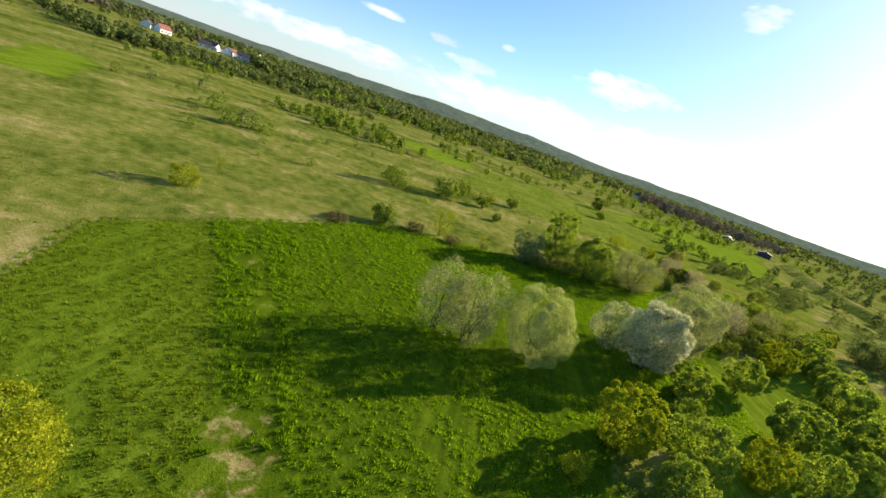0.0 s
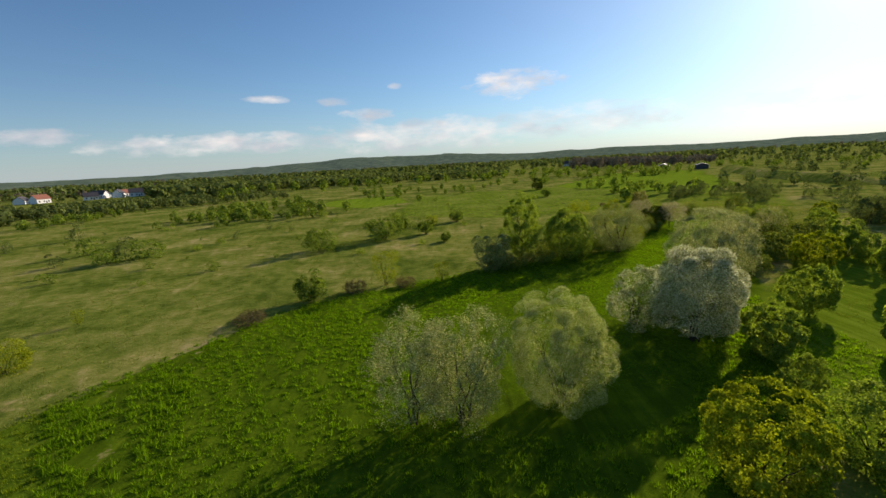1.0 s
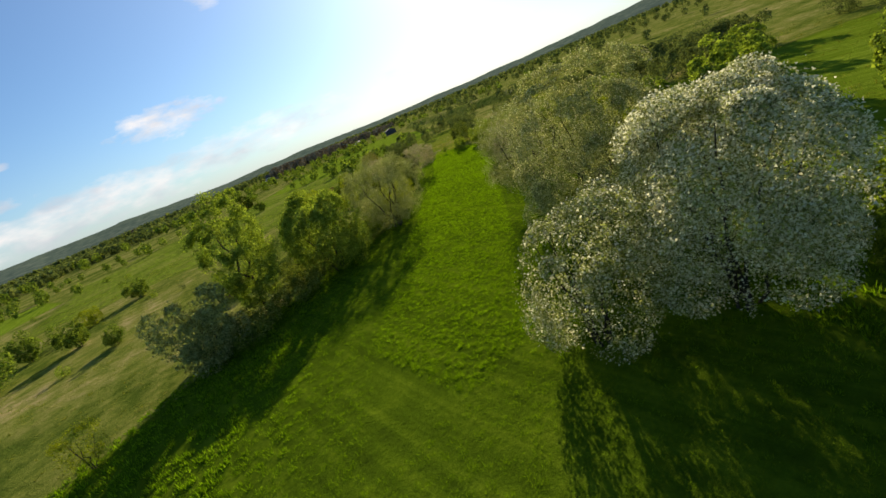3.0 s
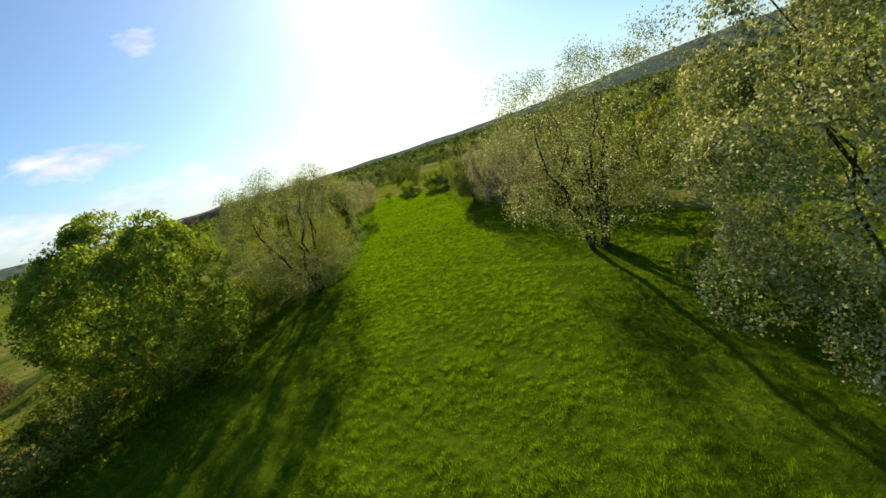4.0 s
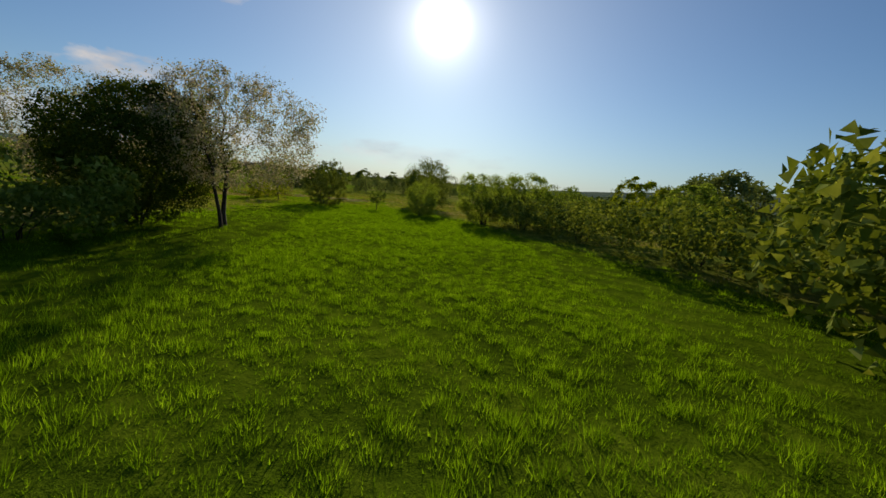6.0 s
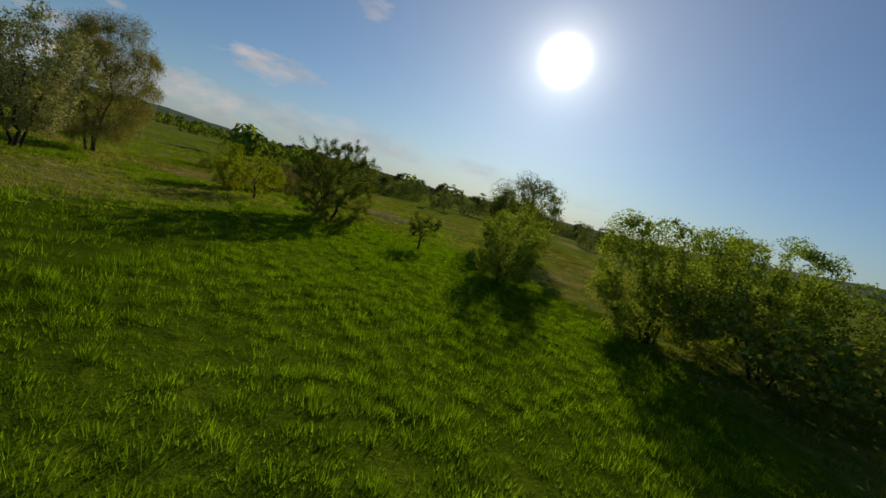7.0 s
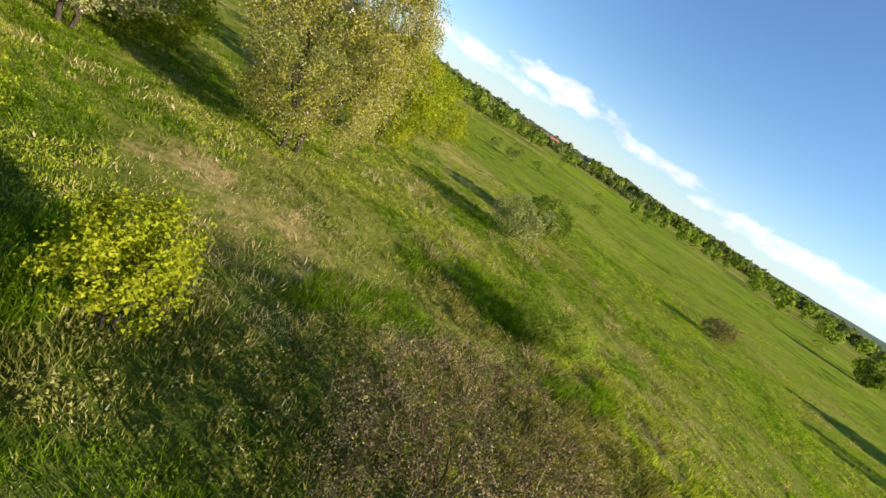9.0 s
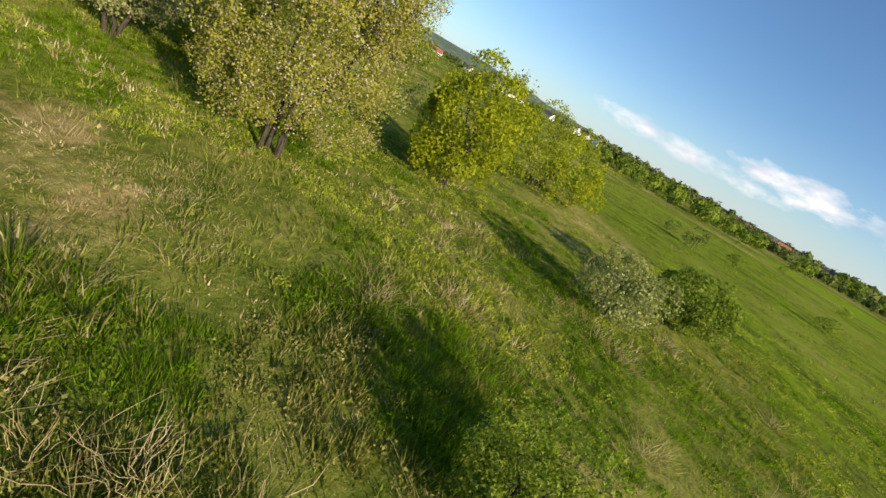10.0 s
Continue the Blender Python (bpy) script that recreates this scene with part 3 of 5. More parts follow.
WHITE = dict(leaf=M_GREY, blossom=M_BLOSSOM, clear=0.02, stems=7, tips=340, spray=0.16, size=0.055, out_bias=1.3, dome=0.75)
PINK = dict(leaf=M_GREY, blossom=M_PINK, clear=0.1, stems=5, tips=460, spray=0.14, size=0.036, dome=0.2)
trees("blossoming trees along the field edge", "tree", (
    ("blossom_tree", "thin grey-green multi-stemmed tree coming into leaf on the field edge", -1.1, 37.7, 7.0, 5.2, 11, dict(WHITE, blossom=M_CREAM, leaves=17000, petals=6000, clear=0.1, stems=4, dome=0.35, size=0.048)),
    ("blossom_tree", "open multi-stemmed tree with pale new leaves", 2.0, 37.6, 7.2, 5.0, 12, dict(WHITE, blossom=M_CREAM, leaves=24000, petals=9000, stems=5, dome=0.4, size=0.048)),
    ("blossom_tree", "broad round tree covered in pale cream blossom", 8.6, 38.6, 7.7, 6.6, 13, dict(WHITE, leaf=M_FRESH, blossom=M_CREAM, leaves=110000, petals=90000, tips=1000, size=0.027, spray=0.13, full=0.8, clear=0.0, boughs=110, bough_size=1.1, dome=0.8)),
    ("blossom_tree", "small light grey-green tree beside larger white ones", 18.7, 50.8, 5.8, 4.4, 14, dict(WHITE, leaves=13000, petals=7000)),
    ("blossom_tree", "dense round tree white with thick blossom", 22.2, 47.2, 8.6, 7.2, 15, dict(WHITE, leaves=34000, petals=52000, tips=700, spray=0.17, size=0.056, full=0.8, clear=0.0, boughs=46, dome=0.85)),
    ("blossom_tree", "tall broad tree with white blossom on its top", 29.0, 56.4, 9.2, 7.6, 16, dict(WHITE, blossom=M_CREAM, leaves=88000, petals=34000, tips=760, spray=0.17, size=0.046, full=0.8, clear=0.03, boughs=80, dome=0.65)),
    ("blossom_tree", "tall silvery tree with dark stems at the strip edge", 34.4, 65.5, 8.0, 7.4, 17, dict(WHITE, leaves=36000, petals=4500, tips=820, clear=0.12, size=0.038, spray=0.2, trunk=0.26, dome=0.5, boughs=64)),
    ("blossom_tree", "grey tree with faded pinkish blossom and forked limbs", 44.5, 75.6, 5.0, 5.8, 18, dict(PINK, leaves=8000, petals=17000)),
    ("field_tree", "leafy tree with a single dark trunk on the strip edge", 48.8, 83.1, 4.8, 3.6, 19, dict(PINK, leaf=M_GREEN, leaves=30000, petals=7000, clear=0.2, stems=2, dome=0.4)),
    ("blossom_tree", "grey tree in faded blossom behind the strip", 48.2, 80.8, 5.8, 3.4, 20, dict(PINK, leaves=3500, petals=9000, stems=4, size=0.032)),
    ("blossom_tree", "grey many-limbed tree at the shaded strip edge", 46.4, 78.4, 5.2, 3.6, 22, dict(PINK, leaves=3500, petals=8000, size=0.032)),
    ("blossom_tree", "grey tree with thin faded blossom in shade", 55.0, 82.2, 5.8, 4.6, 21, dict(PINK, leaves=5000, petals=7000)),
))

# ---- row on the meadow side of the field ----
trees("trees in the row between field and meadow", "tree", (
    ("birch_tree", "tall slim tree with fresh light green leaves", 13.7, 78.6, 10.6, 5.0, 31, dict(leaf=M_FRESH, leaves=32000, clear=0.05, stems=2, tips=420, spray=0.17, size=0.08, dome=0.5, boughs=60)),
    ("shrub", "grey-green shrub at the foot of a tall tree", 8.5, 74.6, 5.0, 5.4, 32, dict(leaf=M_GREY, leaves=18000, clear=0.02, stems=6, tips=260, size=0.085, dome=0.7)),
    ("field_tree", "round tree with bright green leaves and short trunk", 20.8, 78.8, 7.0, 7.4, 33, dict(leaf=M_FRESH, leaves=46000, clear=0.1, stems=3, tips=620, size=0.078, spray=0.2, full=0.75, dome=0.55, boughs=60)),
    ("shrub", "low green undergrowth beneath the row", 26.0, 83.5, 2.2, 6.0, 40, dict(leaf=M_GREEN, leaves=12000, clear=0.02, stems=7, tips=240, size=0.05, flat=0.6)),
    ("field_tree", "spreading tree with dark forked limbs and thin pale leaves", 29.6, 81.4, 7.8, 8.6, 34,
     dict(leaf=M_GREY, leaves=100000, petals=8000, blossom=M_CREAM, clear=0.1, stems=5, tips=760, spray=0.17, size=0.033, dome=0.4, boughs=60, trunk=0.2)),
    ("shrub", "yellow-green bush under a spreading tree", 34.0, 86.6, 3.6, 4.2, 35, dict(leaf=M_YELLOW, leaves=26000, clear=0.02, stems=6, tips=300, size=0.036, spray=0.13)),
    ("hawthorn", "spiky hawthorn with dark branches and small leaves", 40.2, 96.8, 3.4, 5.4, 36,
     dict(leaf=M_THORN, leaves=66000, clear=0.0, stems=6, tips=640, spiky=0.25, spray=0.1, size=0.031, flat=0.9, dome=0.15)),
    ("shrub", "dense dark rounded shrub beside a blossoming tree", 46.4, 102.6, 4.3, 5.2, 37, dict(leaf=M_DARK, leaves=44000, clear=0.0, stems=7, tips=460, size=0.048, spray=0.22, full=0.7)),
    ("blossom_tree", "bare-looking tree with white blossom and a dark trunk", 48.9, 101.5, 5.4, 5.2, 38,
     dict(leaf=M_GREY, leaves=9000, petals=28000, blossom=M_PINK, clear=0.26, stems=2, tips=620, spray=0.13, size=0.038, dome=0.3)),
    ("blossom_tree", "pale blossoming tree behind a dark shrub", 45.9, 107.3, 5.2, 4.6, 41, dict(leaf=M_GREY, leaves=9000, petals=20000, blossom=M_PINK, clear=0.15, stems=3, tips=460, spray=0.14, size=0.044, dome=0.3)),
    ("blossom_tree", "broad twin-trunked tree with pale blossom on the meadow", 51.9, 122.4, 6.2, 4.0, 39,
     dict(leaf=M_OLIVE, leaves=100000, petals=42000, blossom=M_PINK, clear=0.1, stems=4, tips=900, spray=0.15, size=0.024, dome=0.4, boughs=60)),
))

# ---- bushes at the end of the strip ----
trees("bushes at the end of the strip", "shrub", (
    ("hawthorn", "dark spiky hawthorn bush with a short trunk", 59.8, 113.6, 3.25, 3.0, 51,
     dict(leaf=M_THORN, leaves=80000, clear=0.0, stems=6, tips=520, spiky=0.16, spray=0.075, size=0.021, dome=0.0)),
    ("sapling", "small thin sapling with few leaves", 62.6, 111.0, 1.4, 1.2, 52, dict(leaf=M_GREEN, leaves=3600, clear=0.3, stems=1, tips=60, spray=0.06, size=0.032, dome=0.1)),
    ("shrub", "round yellow-green bush on the strip", 64.1, 107.9, 2.1, 2.2, 53, dict(leaf=M_FRESH, leaves=24000, clear=0.0, stems=7, tips=380, spray=0.1, size=0.028, spiky=0.15, dome=0.2)),
    ("hawthorn", "wide dark hawthorn with thorny top", 71.5, 115.4, 4.4, 4.6, 54, dict(leaf=M_THORN, leaves=36000, clear=0.0, stems=5, tips=460, spiky=0.2, spray=0.13, size=0.04, dome=0.35)),
    ("shrub", "tall green bush with dark lower branches", 65.3, 103.2, 3.1, 3.4, 55, dict(leaf=M_FRESH, leaves=38000, clear=0.0, stems=5, tips=380, spiky=0.14, spray=0.1, size=0.033, dome=0.4)),
    ("shrub", "tall green bush with a loose top", 68.4, 102.2, 3.0, 3.4, 56, dict(leaf=M_FRESH, leaves=36000, clear=0.0, stems=5, tips=380, spiky=0.14, spray=0.1, size=0.035, dome=0.4)),
    ("shrub", "wide olive bush in the hedge", 70.8, 100.4, 2.4, 3.8, 57, dict(leaf=M_GREEN, leaves=14000, clear=0.02, stems=6, tips=260, size=0.05)),
    ("sapling", "light green young tree in thin leaf", 57.6, 116.2, 1.9, 1.9, 58, dict(leaf=M_YELLOW, leaves=5200, clear=0.15, stems=1, tips=120, spray=0.08, size=0.03, spiky=0.2, dome=0.0)),
))

# ---- saplings in the rough grass ----
trees("saplings and bushes in the rough grass", "shrub", (
    ("sapling", "bright yellow-green sapling in rough grass", 59.3, 120.9, 1.55, 1.15, 61, dict(leaf=M_YELLOW, leaves=9000, clear=0.12, stems=3, tips=110, spray=0.1, size=0.024, spiky=0.25, dome=0.0)),
    ("sapling", "bright yellow sapling beside straw tufts", 56.9, 118.2, 1.5, 1.15, 62, dict(leaf=M_YELLOW, leaves=10000, clear=0.1, stems=3, tips=110, spray=0.1, size=0.024, spiky=0.25, dome=0.0)),
    ("sapling", "young bush with small green leaves", 57.2, 128.3, 1.0, 1.5, 63, dict(leaf=M_FRESH, leaves=14000, clear=0.0, stems=5, tips=220, spray=0.08, size=0.018, dome=0.2)),
    ("twig_bush", "brown leafless bush of fine twigs", 61.1, 124.3, 1.7, 3.2, 64,
     dict(leaf=M_SPRIG, leaves=30000, petals=8000, blossom=M_SHOOT, clear=0.0, stems=14, tips=1700, spiky=0.12, spray=0.05, size=0.013, twig_mat=M_SPRIG, flat=0.9, dome=0.15)),
    ("shrub", "yellow-green bush beside the blossoming tree", 46.6, 125.6, 3.8, 2.8, 65, dict(leaf=M_YELLOW, leaves=18000, clear=0.02, stems=5, tips=280, size=0.05)),
    ("shrub", "low spreading light green bush", 38.3, 129.0, 3.2, 5.4, 66, dict(leaf=M_YELLOW, leaves=14000, clear=0.03, stems=6, tips=260, spiky=0.15, size=0.055)),
    ("shrub", "thin grey-green shrub in long grass", 50.4, 130.8, 1.6, 2.2, 67, dict(leaf=M_GREY, leaves=7000, clear=0.05, stems=5, tips=220, size=0.035, spray=0.1)),
    ("shrub", "small dark green shrub on the meadow edge", 47.9, 133.9, 1.7, 2.0, 68, dict(leaf=M_GREEN, leaves=8000, clear=0.05, stems=4, tips=180, size=0.045, spray=0.12)),
    ("blossom_tree", "grey blossoming tree beyond the rough grass", 50.4, 117.2, 4.4, 3.2, 70, dict(leaf=M_GREY, leaves=20000, petals=7000, blossom=M_PINK, clear=0.12, stems=3, tips=360, spray=0.13, size=0.04, dome=0.3)),
    ("shrub", "yellow-green shrub behind the blossoming tree", 47.8, 117.9, 3.2, 2.8, 76, dict(leaf=M_YELLOW, leaves=18000, clear=0.0, stems=5, tips=260, size=0.045, dome=0.5)),
    ("shrub", "green bushes behind the blossoming tree", 48.6, 114.6, 2.2, 3.0, 69, dict(leaf=M_GREEN, leaves=9000, clear=0.02, stems=5, tips=220, size=0.05)),
))

# ---- undergrowth in the shade of the rows ----
UNDER = "undergrowth in the shade of the rows"
brake_a = tree("shrub", "low dark brambles under the trees", "shrub", UNDER, 40.0, 66.2, 1.6, 4.4, 91, leaf=M_THORN, leaves=4200, clear=0.0, stems=6, tips=90, size=0.085, flat=0.5, spray=0.18)
brake_b = tree("shrub", "tangled olive undergrowth beneath the trees", "shrub", UNDER, 25.0, 84.6, 1.8, 4.6, 92, leaf=M_THORN, leaves=4200, clear=0.0, stems=6, tips=90, size=0.08, flat=0.5, spray=0.18)
# the last eight copies are added to deepen the shade along the rows
for k, (src, x, y, s, wd) in enumerate((
        (brake_a, 45.0, 71.0, 1.1, 1.1), (brake_a, 49.5, 75.5, 1.3, 1.0), (brake_b, 54.0, 81.0, 1.1, 1.1), (brake_a, 57.0, 84.5, 1.4, 1.0), (brake_a, 51.5, 77.0, 1.5, 1.1),
        (brake_b, 61.0, 90.0, 1.2, 1.1), (brake_a, 60.5, 85.0, 1.5, 1.2), (brake_b, 31.0, 59.0, 1.0, 1.1), (brake_a, 24.5, 51.5, 1.0, 1.1), (brake_b, 18.0, 79.8, 0.9, 1.1),
        (brake_b, 28.8, 86.5, 1.0, 1.2), (brake_b, 33.0, 89.5, 1.0, 1.2), (brake_b, 37.5, 93.5, 1.0, 1.1), (brake_a, 43.6, 99.6, 0.9, 1.0), (brake_b, 12.0, 76.8, 0.9, 1.1),
        (brake_b, 64.5, 96.0, 1.0, 1.1), (brake_b, 66.5, 101.0, 0.9, 1.1), (brake_b, 20.0, 86.0, 0.9, 1.3), (brake_a, 52.5, 78.0, 1.7, 1.0), (brake_a, 50.0, 72.5, 1.7, 1.0), (brake_a, 58.0, 80.0, 1.8, 1.0), (brake_a, 52.6, 83.0, 1.5, 1.0), (brake_a, 51.2, 78.6, 1.3, 1.0), (brake_b, 16.2, 77.2, 0.8, 1.0), (brake_b, 10.8, 74.6, 0.8, 1.1), (brake_b, 22.6, 81.4, 0.8, 1.0))):
    again(src, x, y, s, k * 1.9, wd)

# ---- bushes in the hollow ----
HOLLOW = "bushes in the hollow beside the field"
bush_a = tree("shrub", "rounded light green bush in the hollow", "shrub", HOLLOW, 15.8, 30.6, 4.8, 5.0, 71, leaf=M_YELLOW, leaves=20000, clear=0.0, stems=6, tips=260, size=0.085, spray=0.16, out_bias=2.0, full=0.75, dome=0.85, boughs=70, bough_size=0.9)
bush_b = tree("shrub", "rounded dark green bush in the hollow", "shrub", HOLLOW, 26.0, 43.3, 4.0, 4.2, 72, leaf=M_FRESH, leaves=14000, clear=0.0, stems=6, tips=200, size=0.09, spray=0.16, out_bias=2.0, full=0.8, dome=0.9, boughs=60, bough_size=0.9)
bush_c = tree("shrub", "loose fresh green bush in the hollow", "shrub", HOLLOW, 22.0, 31.6, 4.4, 4.8, 73, leaf=M_FRESH, leaves=14000, clear=0.0, stems=6, tips=200, spiky=0.1, size=0.088, spray=0.18, out_bias=2.0, full=0.75, dome=0.8, boughs=60, bough_size=0.9)
for k, (src, x, y, s, wd) in enumerate((
        (bush_c, 35.4, 51.4, 1.05, 0.85), (bush_b, 36.0, 42.4, 1.25, 1.0), (bush_c, 18.6, 26.0, 0.8, 0.9), (bush_a, 27.6, 32.4, 0.85, 0.8), (bush_c, 33.0, 34.0, 0.95, 0.8),
        (bush_b, 45.0, 44.5, 1.45, 0.95), (bush_b, 50.4, 56.0, 1.5, 1.0), (bush_b, 57.0, 70.6, 1.35, 0.8), (bush_c, 23.8, 38.2, 0.6, 0.9),
        (bush_a, 47.0, 64.6, 1.0, 1.0), (bush_c, 56.0, 66.0, 0.9, 1.0), (bush_a, 42.0, 30.0, 0.9, 0.9), (bush_c, 66.0, 60.0, 1.1, 1.0), (bush_b, 66.0, 86.0, 1.0, 1.0),
        (bush_c, 73.0, 93.0, 0.8, 1.0), (bush_a, 78.0, 98.0, 0.8, 1.0), (bush_c, 40.0, 38.5, 0.85, 0.85), (bush_b, 28.6, 47.6, 0.7, 0.8))):
    again(src, x, y, s, k * 1.7, wd)
tree("shrub", "small bright green bush on the grass", "shrub", HOLLOW, 11.3, 25.2, 1.6, 1.5, 74, leaf=M_YELLOW, leaves=3500, clear=0.05, stems=3, tips=80, size=0.05)
tree("field_tree", "bright yellow-green tree top beside the crop", "tree", HOLLOW, -12.5, 9.0, 6.8, 4.6, 75, leaf=M_YELLOW, leaves=26000, clear=0.1, stems=3, tips=360, size=0.055)

# ---- shrubs on the meadow ----
MEADOW = "scattered shrubs on the meadow"
round_a = tree("shrub", "round green meadow shrub", "shrub", MEADOW, -15.6, 64.5, 3.5, 3.4, 81, leaf=M_GREEN, leaves=5000, clear=0.03, stems=4, tips=90, size=0.11)
slim_a = tree("sapling", "slim yellow-green young tree", "sapling", MEADOW, -6.7, 69.6, 4.8, 3.4, 82, leaf=M_YELLOW, leaves=5000, clear=0.05, stems=3, tips=140, size=0.06)
round_b = tree("shrub", "broad green meadow shrub", "shrub", MEADOW, -11.5, 107.0, 5.0, 7.0, 83, leaf=M_GREEN, leaves=4500, clear=0.02, stems=6, tips=110, size=0.16, spray=0.3)
yellow_a = tree("shrub", "round yellow-green shrub on the meadow", "shrub", MEADOW, -37.4, 48.1, 2.9, 3.1, 84, leaf=M_YELLOW, leaves=7000, clear=0.02, stems=5, tips=160, size=0.06)
low_a = tree("shrub", "low brownish thicket in dry grass", "shrub", MEADOW, -20.2, 57.6, 1.3, 3.4, 85, leaf=M_SPRIG, leaves=4500, petals=1500, blossom=M_ROUGH, clear=0.0, stems=10, tips=260, spiky=0.2, twig_mat=M_TWIG, size=0.045, dome=0.0)
far_a = tree("shrub", "distant round green shrub", "shrub", MEADOW, -77.5, 108.7, 3.0, 4.0, 87, leaf=M_GREEN, leaves=700, clear=0.0, stems=1, tips=16, size=0.2, spray=0.3, out_bias=1.6, dome=0.8)
far_b = tree("shrub", "distant green shrub with a pointed top", "shrub", MEADOW, -63.3, 99.0, 4.0, 4.0, 88, leaf=M_WOODS, leaves=700, clear=0.0, stems=1, tips=16, size=0.2, spray=0.3, out_bias=1.6, dome=0.8)
far_c = tree("shrub", "distant yellow-green shrub on grass", "shrub", MEADOW, -65.0, 96.0, 3.0, 3.6, 89, leaf=M_FRESH, leaves=700, clear=0.0, stems=1, tips=16, size=0.19, spray=0.3, out_bias=1.6, dome=0.8)
mid_a = tree("shrub", "full green shrub on open grass", "shrub", MEADOW, 84.0, 128.0, 3.2, 4.0, 96, leaf=M_WOODS, leaves=2200, clear=0.0, stems=1, tips=30, size=0.11, spray=0.26, out_bias=1.4, dome=0.75)
mid_b = tree("shrub", "olive-green shrub with a loose outline", "shrub", MEADOW, 92.0, 133.0, 3.4, 3.6, 97, leaf=M_WOODS, leaves=2200, clear=0.0, stems=1, tips=30, size=0.11, spray=0.26, spiky=0.1, out_bias=1.4, dome=0.7)
for k, (src, x, y, s, wd) in enumerate((
        (slim_a, 0.9, 70.5, 0.55, 1.1), (low_a, -10.4, 67.2, 1.2, 0.7), (round_b, -23.4, 98.0, 0.85, 0.95), (round_a, -8.6, 120.0, 1.1, 0.9), (round_a, -2.3, 111.0, 1.0, 0.9),
        (round_a, 2.0, 100.1, 0.6, 1.0), (slim_a, -40.9, 60.1, 0.4, 0.8), (far_a, -60.0, 101.0, 1.0, 1.3), (far_b, -106.2, 117.5, 0.7, 1.0),
        (far_b, -101.9, 134.4, 1.1, 0.8), (far_a, -107.9, 108.1, 0.75, 0.8), (far_b, -74.4, 95.2, 0.6, 1.0), (far_a, -88.5, 149.3, 0.7, 0.9), (low_a, -4.0, 68.5, 1.0, 0.8),
        (yellow_a, 60.6, 147.0, 0.65, 1.0), (round_a, 43.9, 186.6, 1.0, 1.0), (round_a, 5.6, 128.6, 0.95, 1.0), (yellow_a, -1.2, 124.2, 0.9, 1.0), (low_a, 51.0, 144.7, 0.8, 0.6),
        (round_b, 24.0, 96.0, 0.7, 0.9), (slim_a, 18.5, 98.0, 1.0, 0.9), (low_a, 14.0, 92.0, 1.2, 1.0), (yellow_a, 38.0, 108.0, 0.8, 1.1))):
    again(src, x, y, s, k * 2.1, wd)
tree("field_tree", "lone dark ball-shaped tree on the open meadow", "tree", MEADOW, 50.0, 228.0, 5.6, 5.2, 86, leaf=M_DARK, leaves=5000, clear=0.02, stems=4, tips=120, size=0.16, spray=0.3)


def spread(seed, count, outline):
    """Places strewn over an outline of the plan."""
    rng = np.random.default_rng(seed)
    p = np.asarray(outline, float)
    lo, hi = p.min(0), p.max(0)
    got = np.zeros((0, 2))
    while len(got) < count:
        q = rng.uniform(lo, hi, (count * 3, 2))
        got = np.concatenate([got, q[signed_distance(q[:, 0], q[:, 1], outline) > 0]])
    return rng, got[:count]


THICKETS = (  # seed, count, outline, scale
    (201, 60, [(-66, 133), (-35, 157), (-45, 185), (-68, 255), (-96, 199)], 1.25),
    (202, 26, [(-160, 160), (-148, 165), (-140, 225), (-156, 225)], 1.2),
    (203, 26, [(85, 300), (145, 284), (150, 300), (90, 330)], 1.5),
    (204, 40, [(80, 158), (100, 120), (92, 96), (150, 110), (230, 250), (205, 300)], 0.8),
    (205, 24, [(72, 148), (86, 156), (98, 140), (110, 150), (90, 175)], 1.0),
    (206, 22, [(70, 60), (95, 70), (100, 105), (80, 95)], 1.3),
    (207, 22, [(55, 30), (90, 20), (95, 60), (66, 50)], 1.25),
    (208, 30, [(-20, 175), (-60, 320), (-30, 330), (30, 232), (20, 225)], 0.9),
    (211, 70, [(-60, 72), (-12, 84), (36, 118), (36, 200), (-50, 190), (-120, 130)], 0.34),
    (212, 26, [(60, 150), (110, 175), (100, 240), (60, 220)], 0.5),
    (209, 12, [(20, 250), (60, 240), (80, 300), (40, 300)], 0.9),
    (210, 26, [(-100, 160), (-30, 172), (-30, 180), (-105, 185)], 1.2),
)
far_thickets = []
for seed, count, outline, scale in THICKETS:
    rng, places = spread(seed, count, outline)
    if seed not in (204, 205, 206, 207, 211):
        far_thickets.append(places)
        continue
    kinds = (far_a, far_b, far_c) if seed == 211 else (mid_a, mid_b, mid_a)
    for x, y in places:
        again(kinds[int(rng.integers(3))], x, y, scale * rng.uniform(0.55, 1.25), rng.uniform(0, 6.3), rng.uniform(0.85, 1.25))

